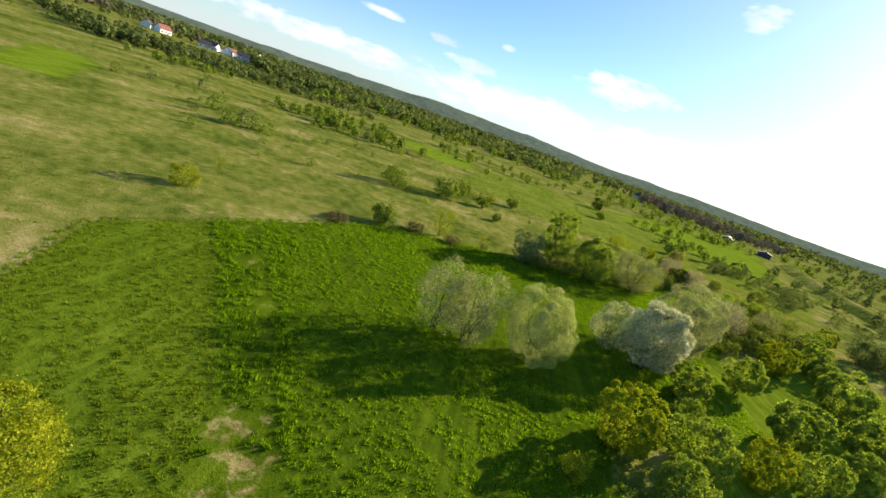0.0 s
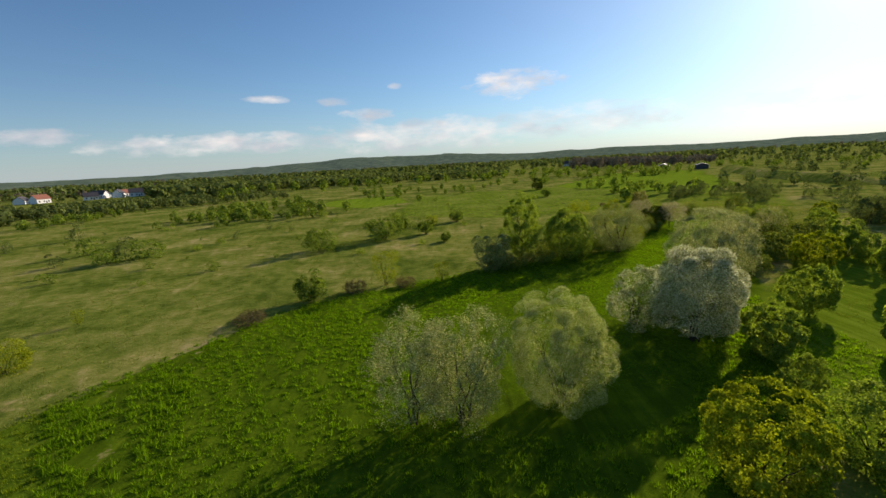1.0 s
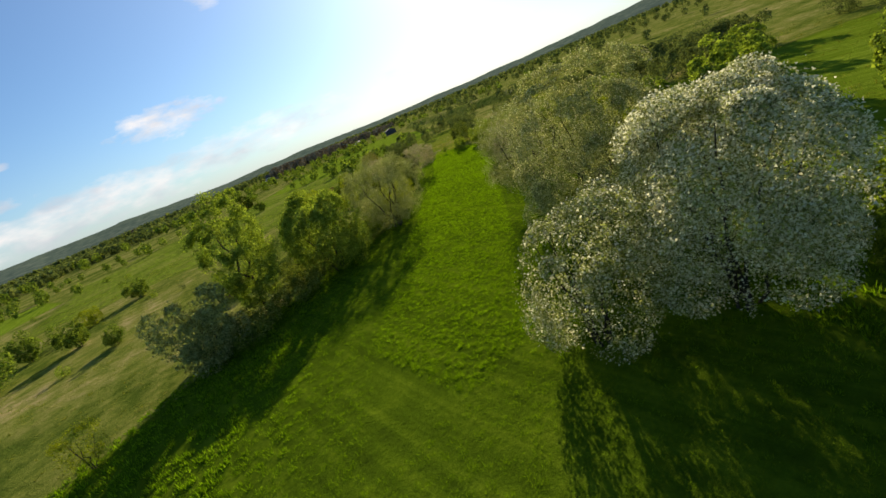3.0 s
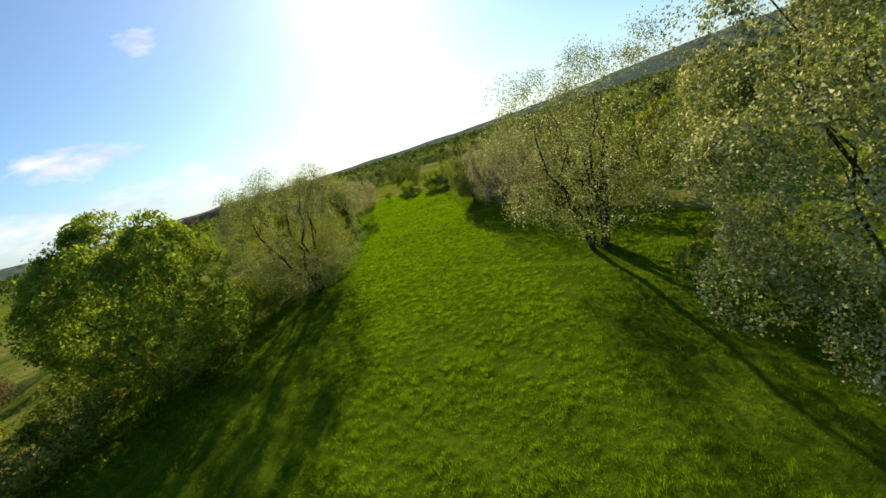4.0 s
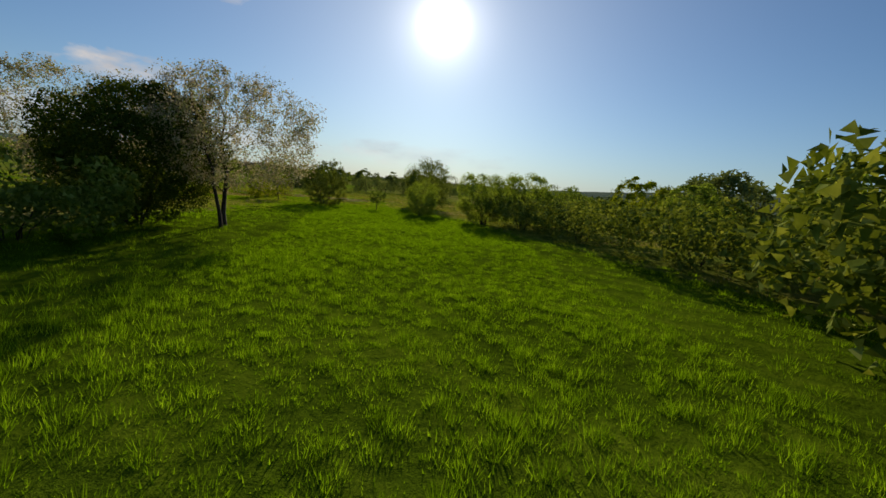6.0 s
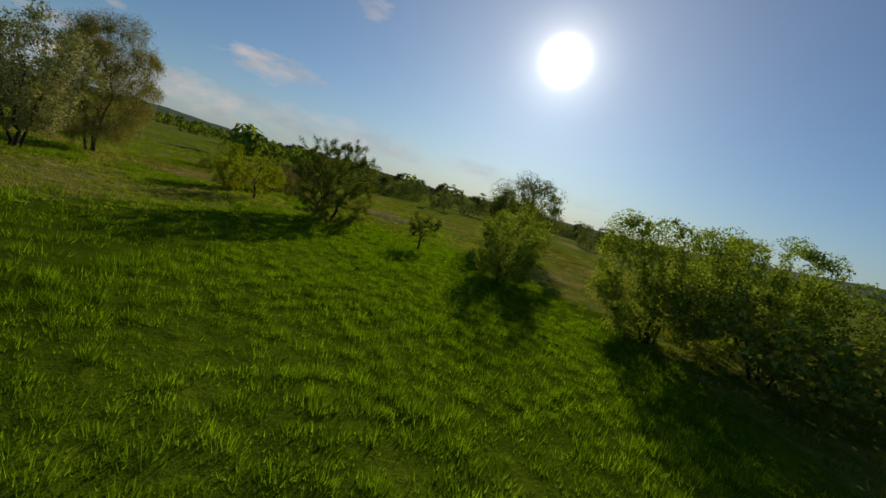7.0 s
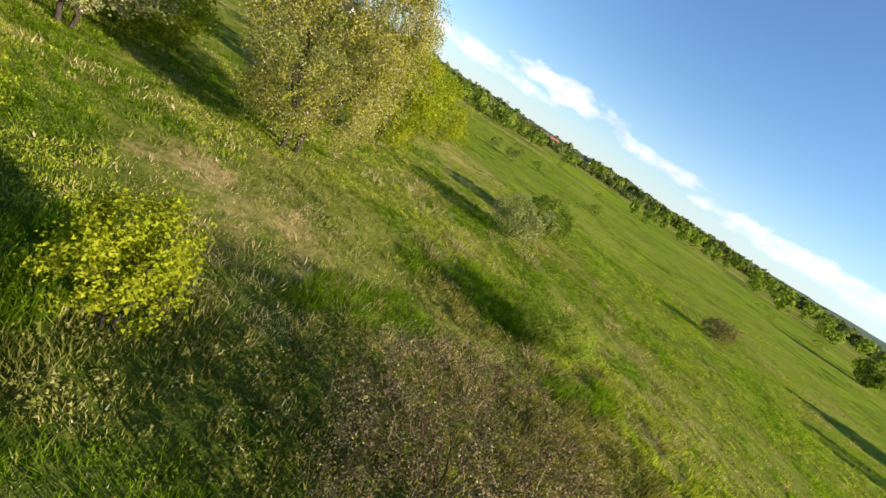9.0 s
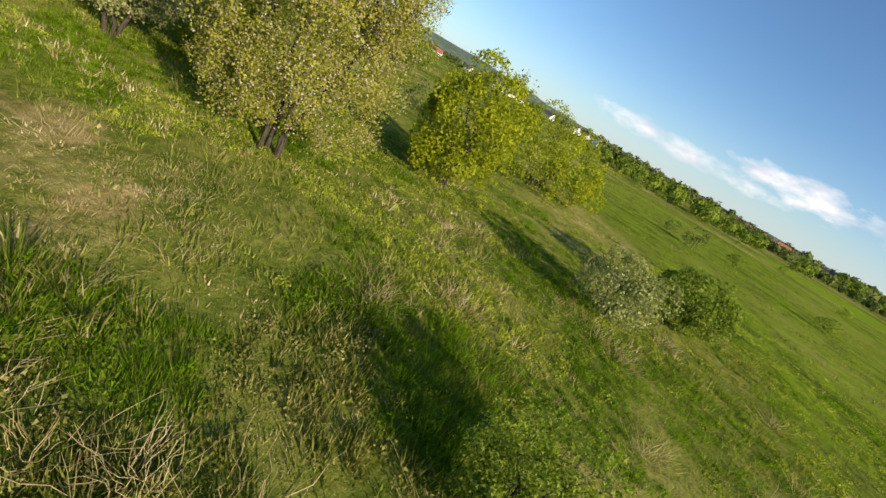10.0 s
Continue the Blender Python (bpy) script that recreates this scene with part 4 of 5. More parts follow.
# ---- far woods, village and bank ----
def far_woods(name, label, seed, places, low, high, mat, k=30):
    """Woods too far off to count: each tree an uneven heap of leaf clumps on a stub of trunk, all one mesh."""
    rng = np.random.default_rng(seed)
    n = len(places)
    h = rng.uniform(low, high, n)
    d = rng.normal(size=(n, k, 3))
    d /= np.linalg.norm(d, axis=2, keepdims=True)
    r = rng.uniform(0.6, 1.08, (n, k, 1))
    size = np.stack([h * rng.uniform(0.3, 0.48, n), h * rng.uniform(0.3, 0.48, n), h * 0.48], 1)[:, None]
    at = np.concatenate([places, (h * 0.5)[:, None]], 1)[:, None] + d * r * size
    nrm = d + rng.normal(size=d.shape) * 0.3
    nrm /= np.linalg.norm(nrm, axis=2, keepdims=True)
    a = np.cross(nrm, rng.normal(size=d.shape))
    a /= np.linalg.norm(a, axis=2, keepdims=True)
    b = np.cross(nrm, a)
    s = (h[:, None] * rng.uniform(0.15, 0.29, (n, k)) * (30 / k) ** 0.5)[..., None]
    v = np.stack([at - a * s, at + b * s * 1.2, at + a * s], 2).reshape(-1, 3)
    foot = np.concatenate([places, np.full((n, 1), -0.2)], 1)
    stubs = np.stack([foot, foot + np.stack([0 * h, 0 * h, h * 0.35], 1), foot + np.stack([0 * h, 0 * h, h * 0.7], 1)], 1)
    tv, tf = tubes(stubs, np.stack([h * 0.03, h * 0.024, h * 0.012], 1), 3)
    tf = np.concatenate([tf[:, [0, 1, 2]], tf[:, [0, 2, 3]]])
    me = mesh_of(name, np.concatenate([v, tv]), np.concatenate([np.arange(len(v)).reshape(-1, 3), tf + len(v)]), mat)
    tagged(new(name, me), label, "woods", kind="stuff")


def ring_places(seed, count, az0, az1, r0, r1):
    rng = np.random.default_rng(seed)
    a, r = np.radians(rng.uniform(az0, az1, count)), np.sqrt(rng.uniform(r0 ** 2, r1 ** 2, count))
    return np.stack([20 - np.sin(a) * r, 70 + np.cos(a) * r], 1)


far_woods("far_thicket", "scattered green thickets on the far meadow", 300, np.concatenate(far_thickets), 2.0, 5.0, M_GREEN, 110)
far_woods("far_woods", "green spring woods beyond the meadow", 301, ring_places(301, 900, -8, 40, 330, 620), 6, 10, M_WOODS)
far_woods("far_woods", "olive woods below the hills", 302, ring_places(302, 1700, -110, 75, 520, 1400), 8, 14, M_WOODS)
far_woods("far_woods", "bright young trees by the far field", 303, ring_places(303, 170, -60, 40, 260, 420), 4, 8, M_GREEN, 90)
far_woods("far_woods", "scrub and small trees on the flat ground", 304, ring_places(304, 430, -130, -38, 150, 600), 2.5, 5.5, M_WOODS, 90)
far_woods("far_woods", "tree belt along the far side of the meadow", 305, ring_places(305, 300, 28, 63, 230, 330), 3.5, 6.5, M_WOODS, 70)
far_woods("far_woods", "loose low bushes before the village", 309, ring_places(309, 110, 62, 110, 240, 340), 1.6, 3.2, M_GREEN, 70)
far_woods("far_woods", "woods round the village", 306, ring_places(306, 800, 38, 125, 520, 1200), 7, 11, M_WOODS)
far_woods("far_woods", "woods closing the valley", 307, ring_places(307, 400, 120, 250, 300, 900), 7, 11, M_WOODS)
far_woods("far_woods", "bare brown woods on the skyline", 308, ring_places(308, 260, -80, 120, 1100, 1700), 10, 16, M_BARE)
far_woods("far_woods", "bare brown trees beyond the far field", 310, ring_places(310, 190, -34, -17, 430, 640), 7, 12, M_BARE, 60)
far_woods("far_woods", "bare brown trees by the village", 311, ring_places(311, 150, 42, 62, 620, 800), 7, 12, M_BARE, 60)


M_WALL = plain_material("white_render", (0.78, 0.77, 0.74), 0.85, 0.06, 0.6)
M_ROOF = plain_material("dark_roof_tile", (0.07, 0.06, 0.06), 0.7, 0.3, 2.0)
M_RED = plain_material("red_roof_tile", (0.28, 0.10, 0.06), 0.75, 0.25, 2.0)
M_PANE = plain_material("window_glass", (0.03, 0.035, 0.04), 0.15, 0.2, 1.0)


def box_mesh(name, sx, sy, sz, mat, at=(0, 0, 0)):
    bm = bmesh.new()
    bmesh.ops.create_cube(bm, size=1.0, matrix=Matrix.Translation(at) @ Matrix.Diagonal((sx, sy, sz, 1)))
    me = bpy.data.meshes.new(name)
    bm.to_mesh(me)
    bm.free()
    me.materials.append(mat)
    return me


def house(x, y, turn, wide, deep, eaves, roof_mat):
    """A village house with a gabled roof, chimney, door and windows."""
    base = new("house")
    base.matrix_world = pose(x, y, 0, 0, 0, turn)
    tagged(base, "white rendered village house with gabled %s roof" % ("red" if roof_mat is M_RED else "dark"), "house", "houses of the village")
    ridge = eaves + deep * 0.42
    w, d = wide / 2, deep / 2
    v = [(-w, -d, 0), (w, -d, 0), (w, d, 0), (-w, d, 0), (-w, -d, eaves), (w, -d, eaves), (w, d, eaves), (-w, d, eaves), (-w, 0, ridge), (w, 0, ridge)]
    me = bpy.data.meshes.new("wall")
    me.from_pydata(v, [], [(0, 1, 5, 4), (2, 3, 7, 6), (1, 2, 6, 9, 5), (3, 0, 4, 8, 7)])
    me.materials.append(M_WALL)
    mesh_part("wall", me, base)
    o, t = 0.4, 0.25
    k = (ridge - eaves) / d
    v = []
    for z in (0.05, 0.05 + t):
        v += [(-w - o, -d - o, eaves - o * k + z), (w + o, -d - o, eaves - o * k + z), (w + o, 0, ridge + z), (-w - o, 0, ridge + z), (w + o, d + o, eaves - o * k + z), (-w - o, d + o, eaves - o * k + z)]
    f = [(6, 7, 8, 9), (9, 8, 10, 11), (0, 3, 2, 1), (3, 5, 4, 2), (0, 1, 7, 6), (4, 5, 11, 10), (1, 2, 8, 7), (2, 4, 10, 8), (5, 3, 9, 11), (3, 0, 6, 9)]
    me = bpy.data.meshes.new("roof")
    me.from_pydata(v, [], f)
    me.materials.append(roof_mat)
    roof = mesh_part("roof", me, base)
    mesh_part("chimney", box_mesh("chimney", 0.6, 0.6, 1.6, M_RED, (w * 0.4, d * 0.25, ridge + 0.2)), roof)
    for sx in (-0.55, 0.0, 0.55):
        for side in (-1, 1):
            mesh_part("window", box_mesh("window", 1.2, 0.08, 1.3, M_PANE, (sx * wide / 2 * 1.2, side * (d + 0.02), 1.7)), base)
    mesh_part("door", box_mesh("door", 1.0, 0.08, 2.1, M_ROOF, (wide * 0.17, -d - 0.03, 1.05)), base)


for k, (az, dist) in enumerate(((39.5, 465), (40.4, 450), (41.2, 480), (42.0, 455), (42.8, 490), (43.6, 465), (44.6, 445), (48.5, 460), (49.7, 475), (36.0, 800), (37.0, 760),
                                (66.0, 400), (67.2, 430), (70.5, 410), (72.5, 440), (74.2, 420), (78.0, 400), (83.5, 460), (84.6, 430), (85.5, 470), (87.0, 440), (91.5, 470), (95.5, 410), (99.0, 440), (-16.0, 560))):
    a = radians(az)
    dist *= 1.1
    house(20 - math.sin(a) * dist, 70 + math.cos(a) * dist, 37 * k % 180, 11 + k % 3, 8.5, 3.2 + 0.8 * (k % 2), M_RED if k % 5 == 2 else M_ROOF)


def shed(x, y, turn, long, deep, high):
    base = new("long_shed")
    base.matrix_world = pose(x, y, 0, 0, 0, turn)
    tagged(base, "long low dark shed at the far field edge", "shed", "long sheds by the far field")
    mesh_part("wall", box_mesh("wall", long, deep, high, plain_material("dark_boards", (0.05, 0.05, 0.055), 0.8, 0.3, 1.0), (0, 0, high / 2)), base)
    v = [(-long / 2 - 0.4, -deep / 2 - 0.4, high), (long / 2 + 0.4, -deep / 2 - 0.4, high), (long / 2 + 0.4, deep / 2 + 0.4, high), (-long / 2 - 0.4, deep / 2 + 0.4, high),
         (-long / 2 - 0.4, 0, high + 1.4), (long / 2 + 0.4, 0, high + 1.4)]
    me = bpy.data.meshes.new("roof")
    me.from_pydata(v, [], [(0, 1, 5, 4), (2, 3, 4, 5), (1, 2, 5), (3, 0, 4), (3, 2, 1, 0)])
    me.materials.append(M_ROOF)
    mesh_part("roof", me, base)


shed(190, 378, 62, 30, 8, 3.0)
shed(205, 350, 62, 22, 8, 3.0)


def bank():
    """A long grassy bank across the flat ground."""
    f = np.linspace(0, 1, 60)
    x, y = 214 - 60 * f - 10 * np.sin(f * 3), 330 - 170 * f
    side = np.array([0.94, -0.34])
    rows = []
    for off, z in ((-9, -0.3), (-3.5, 2.6), (-1.5, 3.0), (1.5, 3.0), (3.5, 2.6), (9, -0.3)):
        rows.append(np.stack([x + side[0] * off, y + side[1] * off, z * np.clip(np.minimum(f, 1 - f) * 12, 0, 1) + 0.2 * soft_noise(x, y, 6, 5)], 1))
    v, n = np.concatenate(rows), len(f)
    i = np.arange(n - 1)
    faces = np.concatenate([np.stack([k * n + i, k * n + i + 1, (k + 1) * n + i + 1, (k + 1) * n + i], 1) for k in range(5)])
    me = mesh_of("embankment", v, faces, M_GROUND)
    me.polygons.foreach_set("use_smooth", np.ones(len(faces), bool))
    tagged(new("embankment", me), "long low grassy bank across the flat ground", "bank", kind="structure")


bank()


# ---- grass ----
def tuft_field(name, label, seed, xy, tall, reach, per, wide, mat, lean=0.5):
    """Grass in tufts: thin pointed blades that spread from the heart of each tuft; xy, tall, reach and wide are one a tuft."""
    rng = np.random.default_rng(seed)
    n = len(xy) * per
    xy, tall, reach, wide = np.repeat(xy, per, 0), np.repeat(tall, per), np.repeat(reach, per), np.repeat(wide, per)
    f, ang = np.sqrt(rng.random(n)), rng.uniform(0, 2 * np.pi, n)
    way = np.stack([np.cos(ang), np.sin(ang)], 1)
    root = xy + way * (f * reach)[:, None]
    high = tall * (1.0 - 0.4 * f * f) * rng.uniform(0.5, 1.1, n)
    tip = root + way * (f * high * lean)[:, None] + rng.normal(size=(n, 2)) * (high * 0.2)[:, None]
    turn = rng.uniform(0, np.pi, n)
    w = np.stack([np.cos(turn), np.sin(turn)], 1) * (wide * rng.uniform(0.6, 1.3, n) / 2)[:, None]
    z = ground_height(root[:, 0], root[:, 1]) - 0.02
    v = np.stack([np.concatenate([root - w, z[:, None]], 1), np.concatenate([root + w, z[:, None]], 1), np.concatenate([tip, (z + high)[:, None]], 1)], 1)
    me = mesh_of(name, v.reshape(-1, 3), np.arange(3 * n).reshape(-1, 3), mat)
    tagged(new(name, me), label, "grass", kind="stuff")


def herb_field(name, label, seed, xy, tall, reach, per, size, mat):
    """Low leafy plants: each a small dome of single leaves."""
    rng = np.random.default_rng(seed)
    n = len(xy) * per
    centre = np.repeat(np.concatenate([xy, ground_height(xy[:, 0], xy[:, 1])[:, None]], 1), per, 0)
    d = rng.normal(size=(n, 3))
    d /= np.linalg.norm(d, axis=1, keepdims=True)
    d[:, 2] = np.abs(d[:, 2])
    form = np.stack([reach, reach, tall], 1)
    at = centre + d * np.repeat(form, per, 0) * rng.uniform(0.4, 1.0, (n, 1))
    v, f = leaf_cards(rng, at, size, centre - [0, 0, 0.05], 0.8)
    tagged(new(name, mesh_of(name, v, f, mat)), label, "weeds", kind="stuff")


def path_distance(x, y, line):
    best = np.full(x.shape, 1e9)
    for (ax, ay), (bx, by) in zip(line, line[1:]):
        t = np.clip(((x - ax) * (bx - ax) + (y - ay) * (by - ay)) / ((bx - ax) ** 2 + (by - ay) ** 2), 0, 1)
        best = np.minimum(best, np.hypot(x - ax - t * (bx - ax), y - ay - t * (by - ay)))
    return best


STRIP = [(9, 46), (17, 57.7), (23.3, 65.1), (37.2, 79.6), (48, 91), (54, 97.5), (59, 104), (62, 110), (61, 115)]


def grass():
    rng = np.random.default_rng(401)

    def strewn(low, high, per_metre):
        cell = per_metre ** -0.5
        gx, gy = np.meshgrid(np.arange(low[0], high[0], cell), np.arange(low[1], high[1], cell))
        q = np.stack([gx.ravel(), gy.ravel()], 1) + rng.uniform(0, 1.5 * cell, (gx.size, 2))
        return q, q[:, 0], q[:, 1]

    # tufts of the sown strip, close under the path
    for density, low, rise, spread_low, spread_high, per, seed, label in (
            (11, 0.11, 0.16, 0.09, 0.16, 72, 402, "bright green crop in soft clumps"), (16, 0.075, 0.06, 0.15, 0.24, 28, 412, "short green crop between the clumps")):
        q, x, y = strewn((14, 50), (70, 119), density)
        q = q[(signed_distance(x, y, FIELD) > -0.8) & (path_distance(x, y, STRIP) < 4.6) & (y > 54)]
        n, up = len(q), soft_noise(q[:, 0], q[:, 1], 0.8, 11) * 0.65 + soft_noise(q[:, 0], q[:, 1], 3.0, 12) * 0.35
        tuft_field("grass", label, seed, q, (low + rise * up ** 1.4) * rng.uniform(0.6, 1.3, n), rng.uniform(spread_low, spread_high, n), per, (0.0075 if seed == 402 else 0.016) + 0 * up, M_GRASS, 0.45)
    # its edges
    q, x, y = strewn((0, 40), (72, 119), 5)
    far = path_distance(x, y, STRIP)
    keep = (signed_distance(x, y, FIELD) > -0.8) & (((far >= 4.5) & (far < 12)) | ((far < 12) & (y <= 54)))
    q, far = q[keep], far[keep]
    n, up = len(q), soft_noise(q[:, 0], q[:, 1], 0.9, 11) * 0.6 + soft_noise(q[:, 0], q[:, 1], 3.0, 12) * 0.4
    tuft_field("grass", "green crop along the edges of the strip", 408, q, np.where(far < 8, 0.09, 0.12) + 0.15 * up ** 1.3 * rng.uniform(0.6, 1.25, n), rng.uniform(0.14, 0.26, n), 42, np.where(far < 8, 0.012, 0.02), M_GRASS, 0.7)
    # the rest of the sown field, in three blocks
    q, x, y = strewn((-34, -12), (34, 86), 5.5)
    row = soft_noise(x * 0.83 + y * 0.56, x * 0.02, 0.75, 13) * 0.65 + soft_noise(x, y, 0.8, 14) * 0.35
    inside = (signed_distance(x, y, FIELD) > -0.8) & (path_distance(x, y, STRIP) > 11)
    keep = inside & (rng.random(len(q)) < np.clip((row - 0.28) * 5, 0.3, 1))
    keep &= ~((signed_distance(x, y, STRIPE) > 0) & (soft_noise(x, y, 1.0, 21) > 0.4))
    balk, ley = signed_distance(x, y, BALK) > 0, signed_distance(x, y, LEYS[0]) > 0
    bare = np.zeros(len(q))
    for cx, cy, r, k in STRAW_SPOTS:
        bare = np.maximum(bare, np.exp(-((x - cx) ** 2 + (y - cy) ** 2) / r ** 2) * (soft_noise(x, y, 1.0, 23) + 0.4))
    for sel, seed, label, low, high, mat in ((~balk & ~ley, 403, "green crop in drilled rows", 0.14, 0.36, M_GRASS), (ley & ~balk, 413, "paler green crop in drilled rows", 0.12, 0.28, M_PALE),
                                             (balk & (bare < 0.5), 414, "coarse dark green weeds on the unsown strip", 0.2, 0.6, M_GRASS)):
        k = q[keep & sel]
        n = len(k)
        tuft_field("grass", label, seed, k, rng.uniform(low, high, n), rng.uniform(0.16, 0.30, n), 22, rng.uniform(0.04, 0.08, n), mat, 0.6)
    # rough grass round the saplings
    q, x, y = strewn((40, 107), (73, 148), 34)
    inside = signed_distance(x, y, WEEDS)
    up = soft_noise(x, y, 0.7, 15) * 0.6 + soft_noise(x, y, 2.4, 16) * 0.4
    dryness = soft_noise(x, y, 1.8, 17) * 0.6 + soft_noise(x, y, 0.5, 18) * 0.4
    dryness = 0.85 * dryness
    for cx, cy, r in FLATTENED:
        dryness += 0.38 * np.exp(-((x - cx) ** 2 + (y - cy) ** 2) / r ** 2)
    keep = (rng.random(len(q)) < np.clip(1 + inside / 4, 0, 1)) & (inside > -4) & (rng.random(len(q)) < np.clip(1.8 - 1.2 * dryness, 0.6, 1) * np.clip(1.55 - np.hypot(x - 57.5, y - 123.0) / 11.0, 0.35, 1.0))
    q, up, dryness = q[keep], up[keep], dryness[keep]
    n = len(q)
    zone = np.clip(1.35 - np.hypot(q[:, 0] - 59.5, q[:, 1] - 125.0) / 8.0, 0.38, 1.0)
    tall, reach = zone * (0.07 + 0.38 * up ** 1.6) * rng.uniform(0.55, 1.35, n), rng.uniform(0.09, 0.21, n)
    straw = dryness > 0.62
    moist = soft_noise(q[:, 0], q[:, 1], 1.5, 19) + 0.35 * np.exp(-((q[:, 0] - 55.6) ** 2 + (q[:, 1] - 126.6) ** 2) / 9.0) + 0.3 * np.exp(-((q[:, 0] - 52.0) ** 2 + (q[:, 1] - 131.0) ** 2) / 12.0)
    near = np.hypot(q[:, 0] - 60.5, q[:, 1] - 125) / 5.5 + soft_noise(q[:, 0], q[:, 1], 1.2, 22) - 0.5
    lush = (~straw) & (moist > 0.64) & (rng.random(n) < 0.85) & (near > 0.5)
    coarse = ~(straw | lush) & (near < 0.9)
    rest = ~(straw | lush | coarse)
    thin = np.full(n, 0.021)
    leafy = rng.random(n) < 0.3
    r1, r2, c1, c2 = rest & ~leafy, rest & leafy, coarse & ~leafy, coarse & leafy
    tuft_field("grass", "rough yellow-green meadow grass in tussocks", 404, q[r1], tall[r1], reach[r1], 36, thin[r1], M_WEED, 0.35)
    tuft_field("grass", "coarse olive grass with dead stems", 409, q[c1], tall[c1] * 1.1, reach[c1], 36, thin[c1] * 0.9, M_ROUGH, 0.4)
    herb_field("weeds", "low yellow-green herbs between the grass", 410, q[r2], tall[r2], reach[r2], 44, 0.022, M_WEED)
    herb_field("weeds", "low olive herbs between coarse grass", 411, q[c2], tall[c2], reach[c2], 44, 0.022, M_ROUGH)
    l1, l2 = lush & ~leafy, lush & leafy
    tuft_field("grass", "lush long green grass in tussocks", 417, q[l1], tall[l1] * 1.05 + 0.06, reach[l1] * 1.1, 48, thin[l1] * 0.6, M_GRASS, 0.6)
    herb_field("weeds", "lush green weeds with broad leaves", 405, q[l2], tall[l2] * 1.2, reach[l2] * 1.1, 48, 0.02, M_GRASS)
    tuft_field("dry_grass", "pale dead grass lying between green tussocks", 406, q[straw], tall[straw] * 0.45, reach[straw] * 1.2, 30, thin[straw] * 0.4, M_STRAW, 1.4)
    # thin tufts over the open meadow and the hollow
    q, x, y = strewn((-50, 20), (95, 165), 1.6)
    keep = (signed_distance(x, y, FIELD) < -0.3) & (signed_distance(x, y, WEEDS) < -1) & (rng.random(len(q)) < np.clip((soft_noise(x, y, 1.5, 20) - 0.3) * 2.2, 0.05, 1))
    q = q[keep]
    n = len(q)
    tuft_field("grass", "thin meadow tufts", 407, q, rng.uniform(0.08, 0.28, n), rng.uniform(0.15, 0.35, n), 9, rng.uniform(0.03, 0.06, n), M_TUFT, 0.7)

    # closer turf of the meadow round the end of the strip
    q, x, y = strewn((44, 86), (90, 160), 9)
    near = np.hypot(x - 63, y - 118)
    keep = (signed_distance(x, y, FIELD) < -0.3) & (rng.random(len(q)) < np.clip(1.7 - near / 22, 0, 1) * np.clip(0.35 + 1.2 * soft_noise(x, y, 1.3, 24), 0, 1))
    q = q[keep]
    n, up = len(q), soft_noise(q[:, 0], q[:, 1], 1.6, 25)
    straw = (soft_noise(q[:, 0], q[:, 1], 2.2, 26) * 0.6 + rng.random(n) * 0.4) > 0.66
    for sel, seed, label, mat in ((~straw, 415, "short olive meadow turf in tufts", M_TUFT), (straw, 416, "straw-coloured dead grass in the meadow turf", M_STRAW)):
        tuft_field("grass", label, seed, q[sel], (0.06 + 0.22 * up[sel] ** 1.5) * rng.uniform(0.6, 1.3, sel.sum()), rng.uniform(0.12, 0.26, sel.sum()), 14, rng.uniform(0.018, 0.03, sel.sum()), mat, 0.6)


grass()


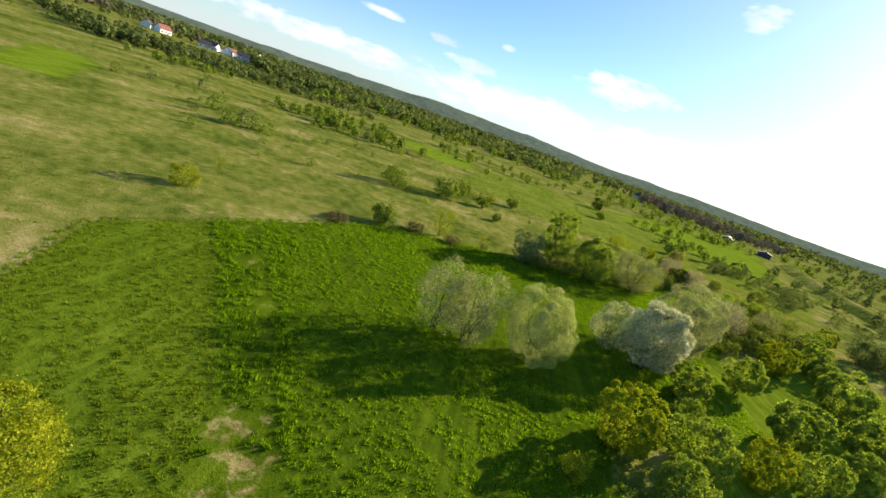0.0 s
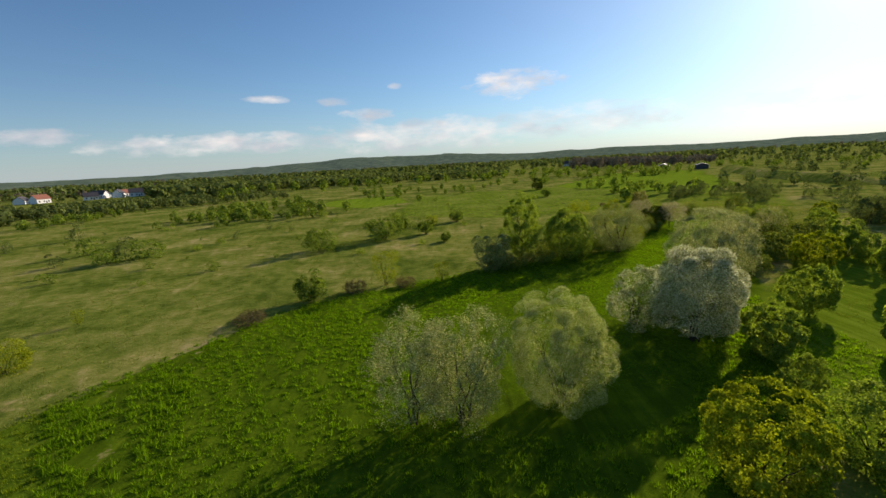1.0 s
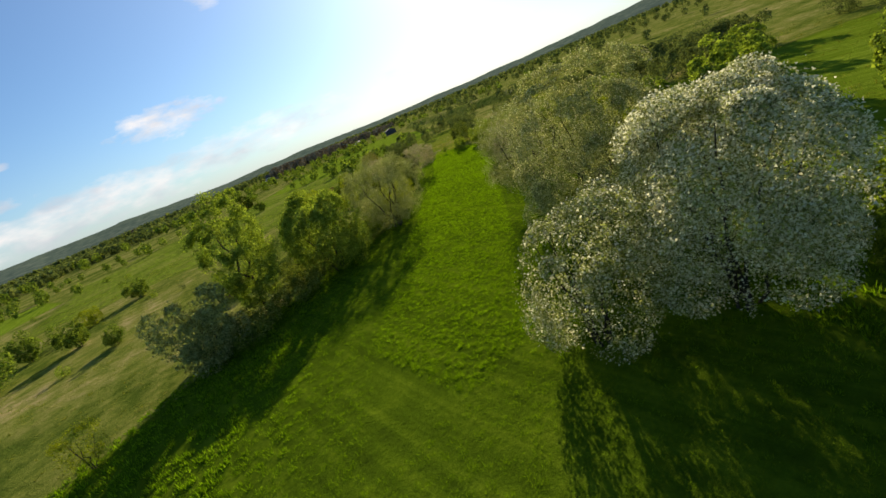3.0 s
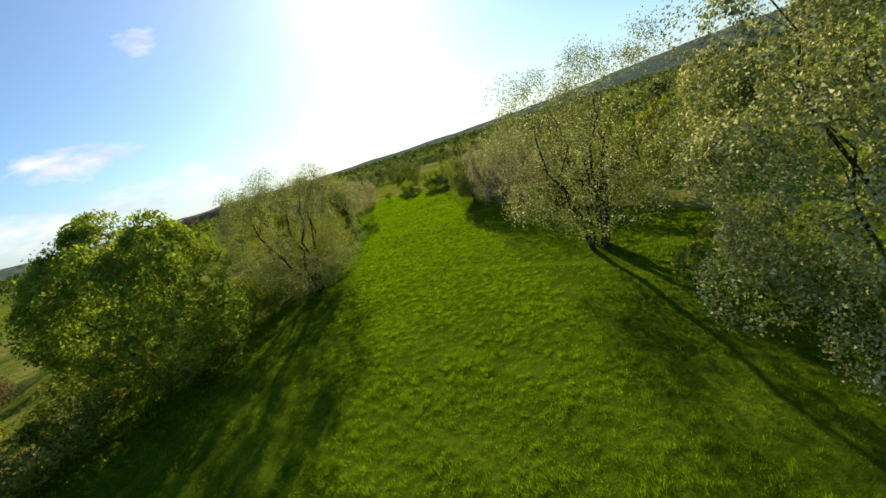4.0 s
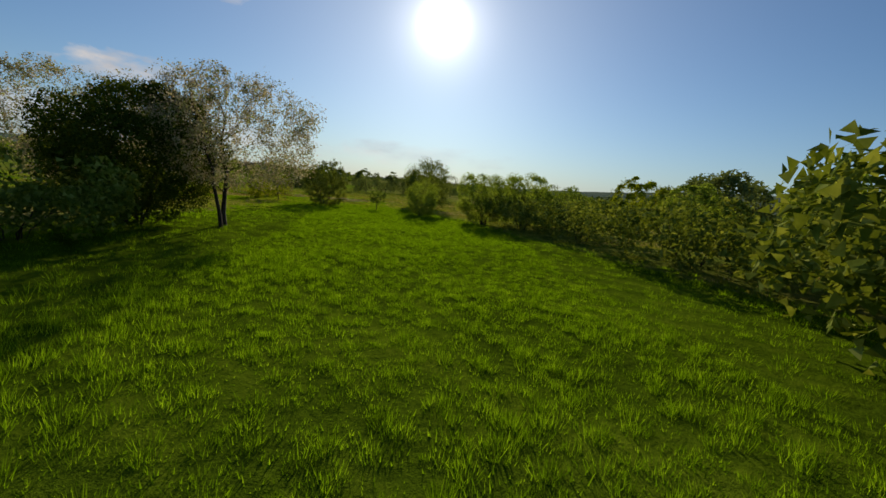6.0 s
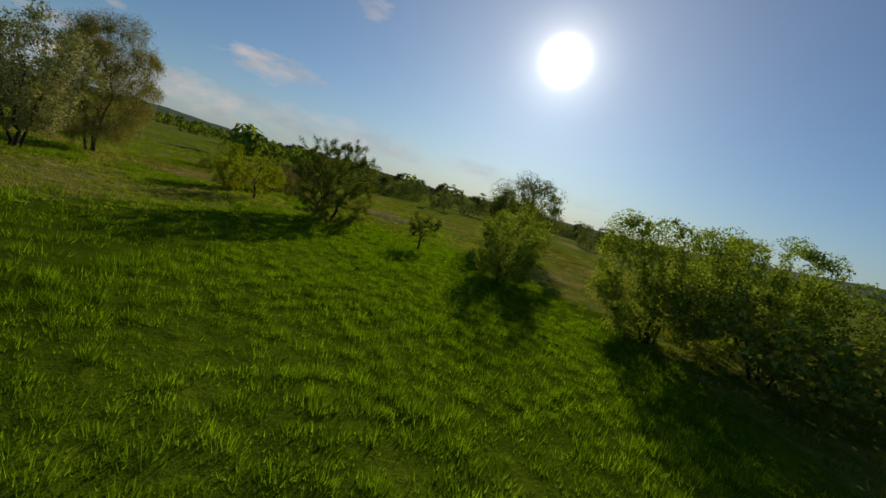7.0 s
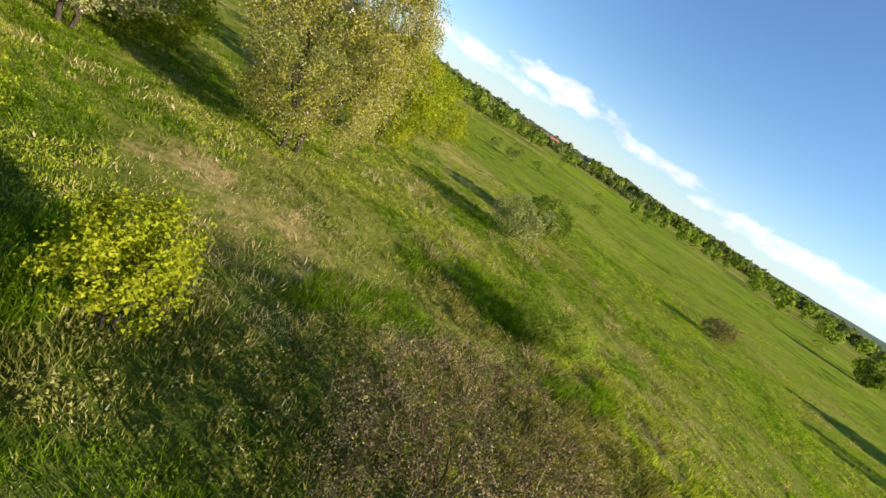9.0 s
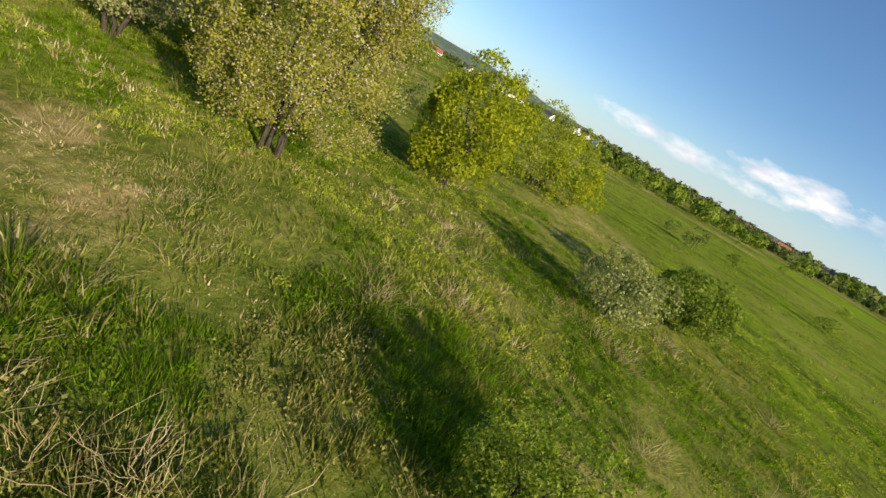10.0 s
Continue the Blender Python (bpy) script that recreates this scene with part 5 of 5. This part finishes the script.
def dead_stalks():
    """Last year's stalks, still standing in tufts; too many to count, one mesh."""
    rng, places = spread(504, 26, [(50, 124), (56, 119), (63, 124), (62, 132), (52, 136), (47, 133)])
    chosen = ((54.7, 126.0, 0.9), (53.8, 127.3, 1.1), (51.2, 127.4, 0.8), (51.3, 129.9, 1.0), (52.5, 130.8, 1.2), (52.1, 130.4, 1.1), (58.4, 125.4, 1.0), (58.4, 126.2, 1.0), (57.7, 127.8, 1.0), (58.0, 128.1, 0.9), (53.7, 134.3, 0.9),
              (56.1, 132.9, 1.0), (58.5, 124.1, 0.7), (59.0, 125.6, 0.9), (59.4, 125.4, 0.9), (54.9, 132.9, 1.0), (53.6, 127.0, 1.0), (54.2, 125.8, 0.8), (58.0, 123.7, 0.6))
    tufts = [(x, y, rng.uniform(0.15, 0.4)) for x, y in places] + [(x, y, 0.42 * h) for x, y, h in chosen]
    lines = []
    for x, y, tall in tufts:
        count = int(36 + 50 * rng.random())
        foot = np.concatenate([rng.normal(size=(count, 2)) * 0.16 + (x, y), np.full((count, 1), -0.05)], 1)
        tip = foot + np.concatenate([rng.normal(size=(count, 2)) * 0.3 * tall + (foot[:, :2] - (x, y)) * 0.8, (tall * rng.uniform(0.4, 1.0, count))[:, None]], 1)
        line = foot[:, None] + (tip - foot)[:, None] * np.linspace(0, 1, 4)[None, :, None]
        line[:, 1:3, :2] += rng.normal(size=(count, 2, 2)) * 0.02
        line[:, 3, 2] -= 0.12 * tall * rng.uniform(0, 1, count)
        lines.append(line)
    lines = np.concatenate(lines)
    v, f = tubes(lines, np.tile([0.0032, 0.0028, 0.0022, 0.0012], (len(lines), 1)), 3)
    tagged(new("dry_stalks", mesh_of("dry_stalks", v, f, M_STRAW)), "tufts of pale dead stalks standing in rough grass", "dry plant", kind="stuff")


dead_stalks()


def brush_pile(x, y, seed, wide, count, label):
    """Dead branches thrown on a heap."""
    rng = np.random.default_rng(seed)
    start = np.concatenate([rng.normal(size=(count, 2)) * wide * 0.3, rng.uniform(0.02, 0.25, (count, 1))], 1)
    a = rng.uniform(0, 6.3, count)
    long = rng.uniform(0.4, 1.2, count) * wide * 0.6
    way = np.stack([np.cos(a), np.sin(a), rng.normal(0, 0.12, count)], 1) * long[:, None]
    f = np.linspace(-0.5, 0.5, 5)
    lines = start[:, None] + way[:, None] * f[None, :, None] + rng.normal(size=(count, 5, 3)) * 0.03
    lines[..., 2] = np.maximum(lines[..., 2], 0.02)
    r = rng.uniform(0.003, 0.011, count)
    v, f = tubes(lines, r[:, None] * np.linspace(1.2, 0.4, 5), 4)
    ob = new("brush_pile", mesh_of("brush_pile", v, f, M_DEAD))
    ob.location = (x, y, 0)
    tagged(ob, label, "branches", kind="stuff")


brush_pile(65.8, 120.6, 601, 1.9, 130, "grey dead branches heaped in rough grass")
brush_pile(66.6, 119.1, 603, 1.5, 90, "pale dead branches lying in the grass")
brush_pile(64.3, 116.9, 604, 1.0, 60, "thin pale twigs scattered on the ground")
brush_pile(62.6, 122.6, 602, 1.1, 70, "small tangle of pale dead twigs on the ground")
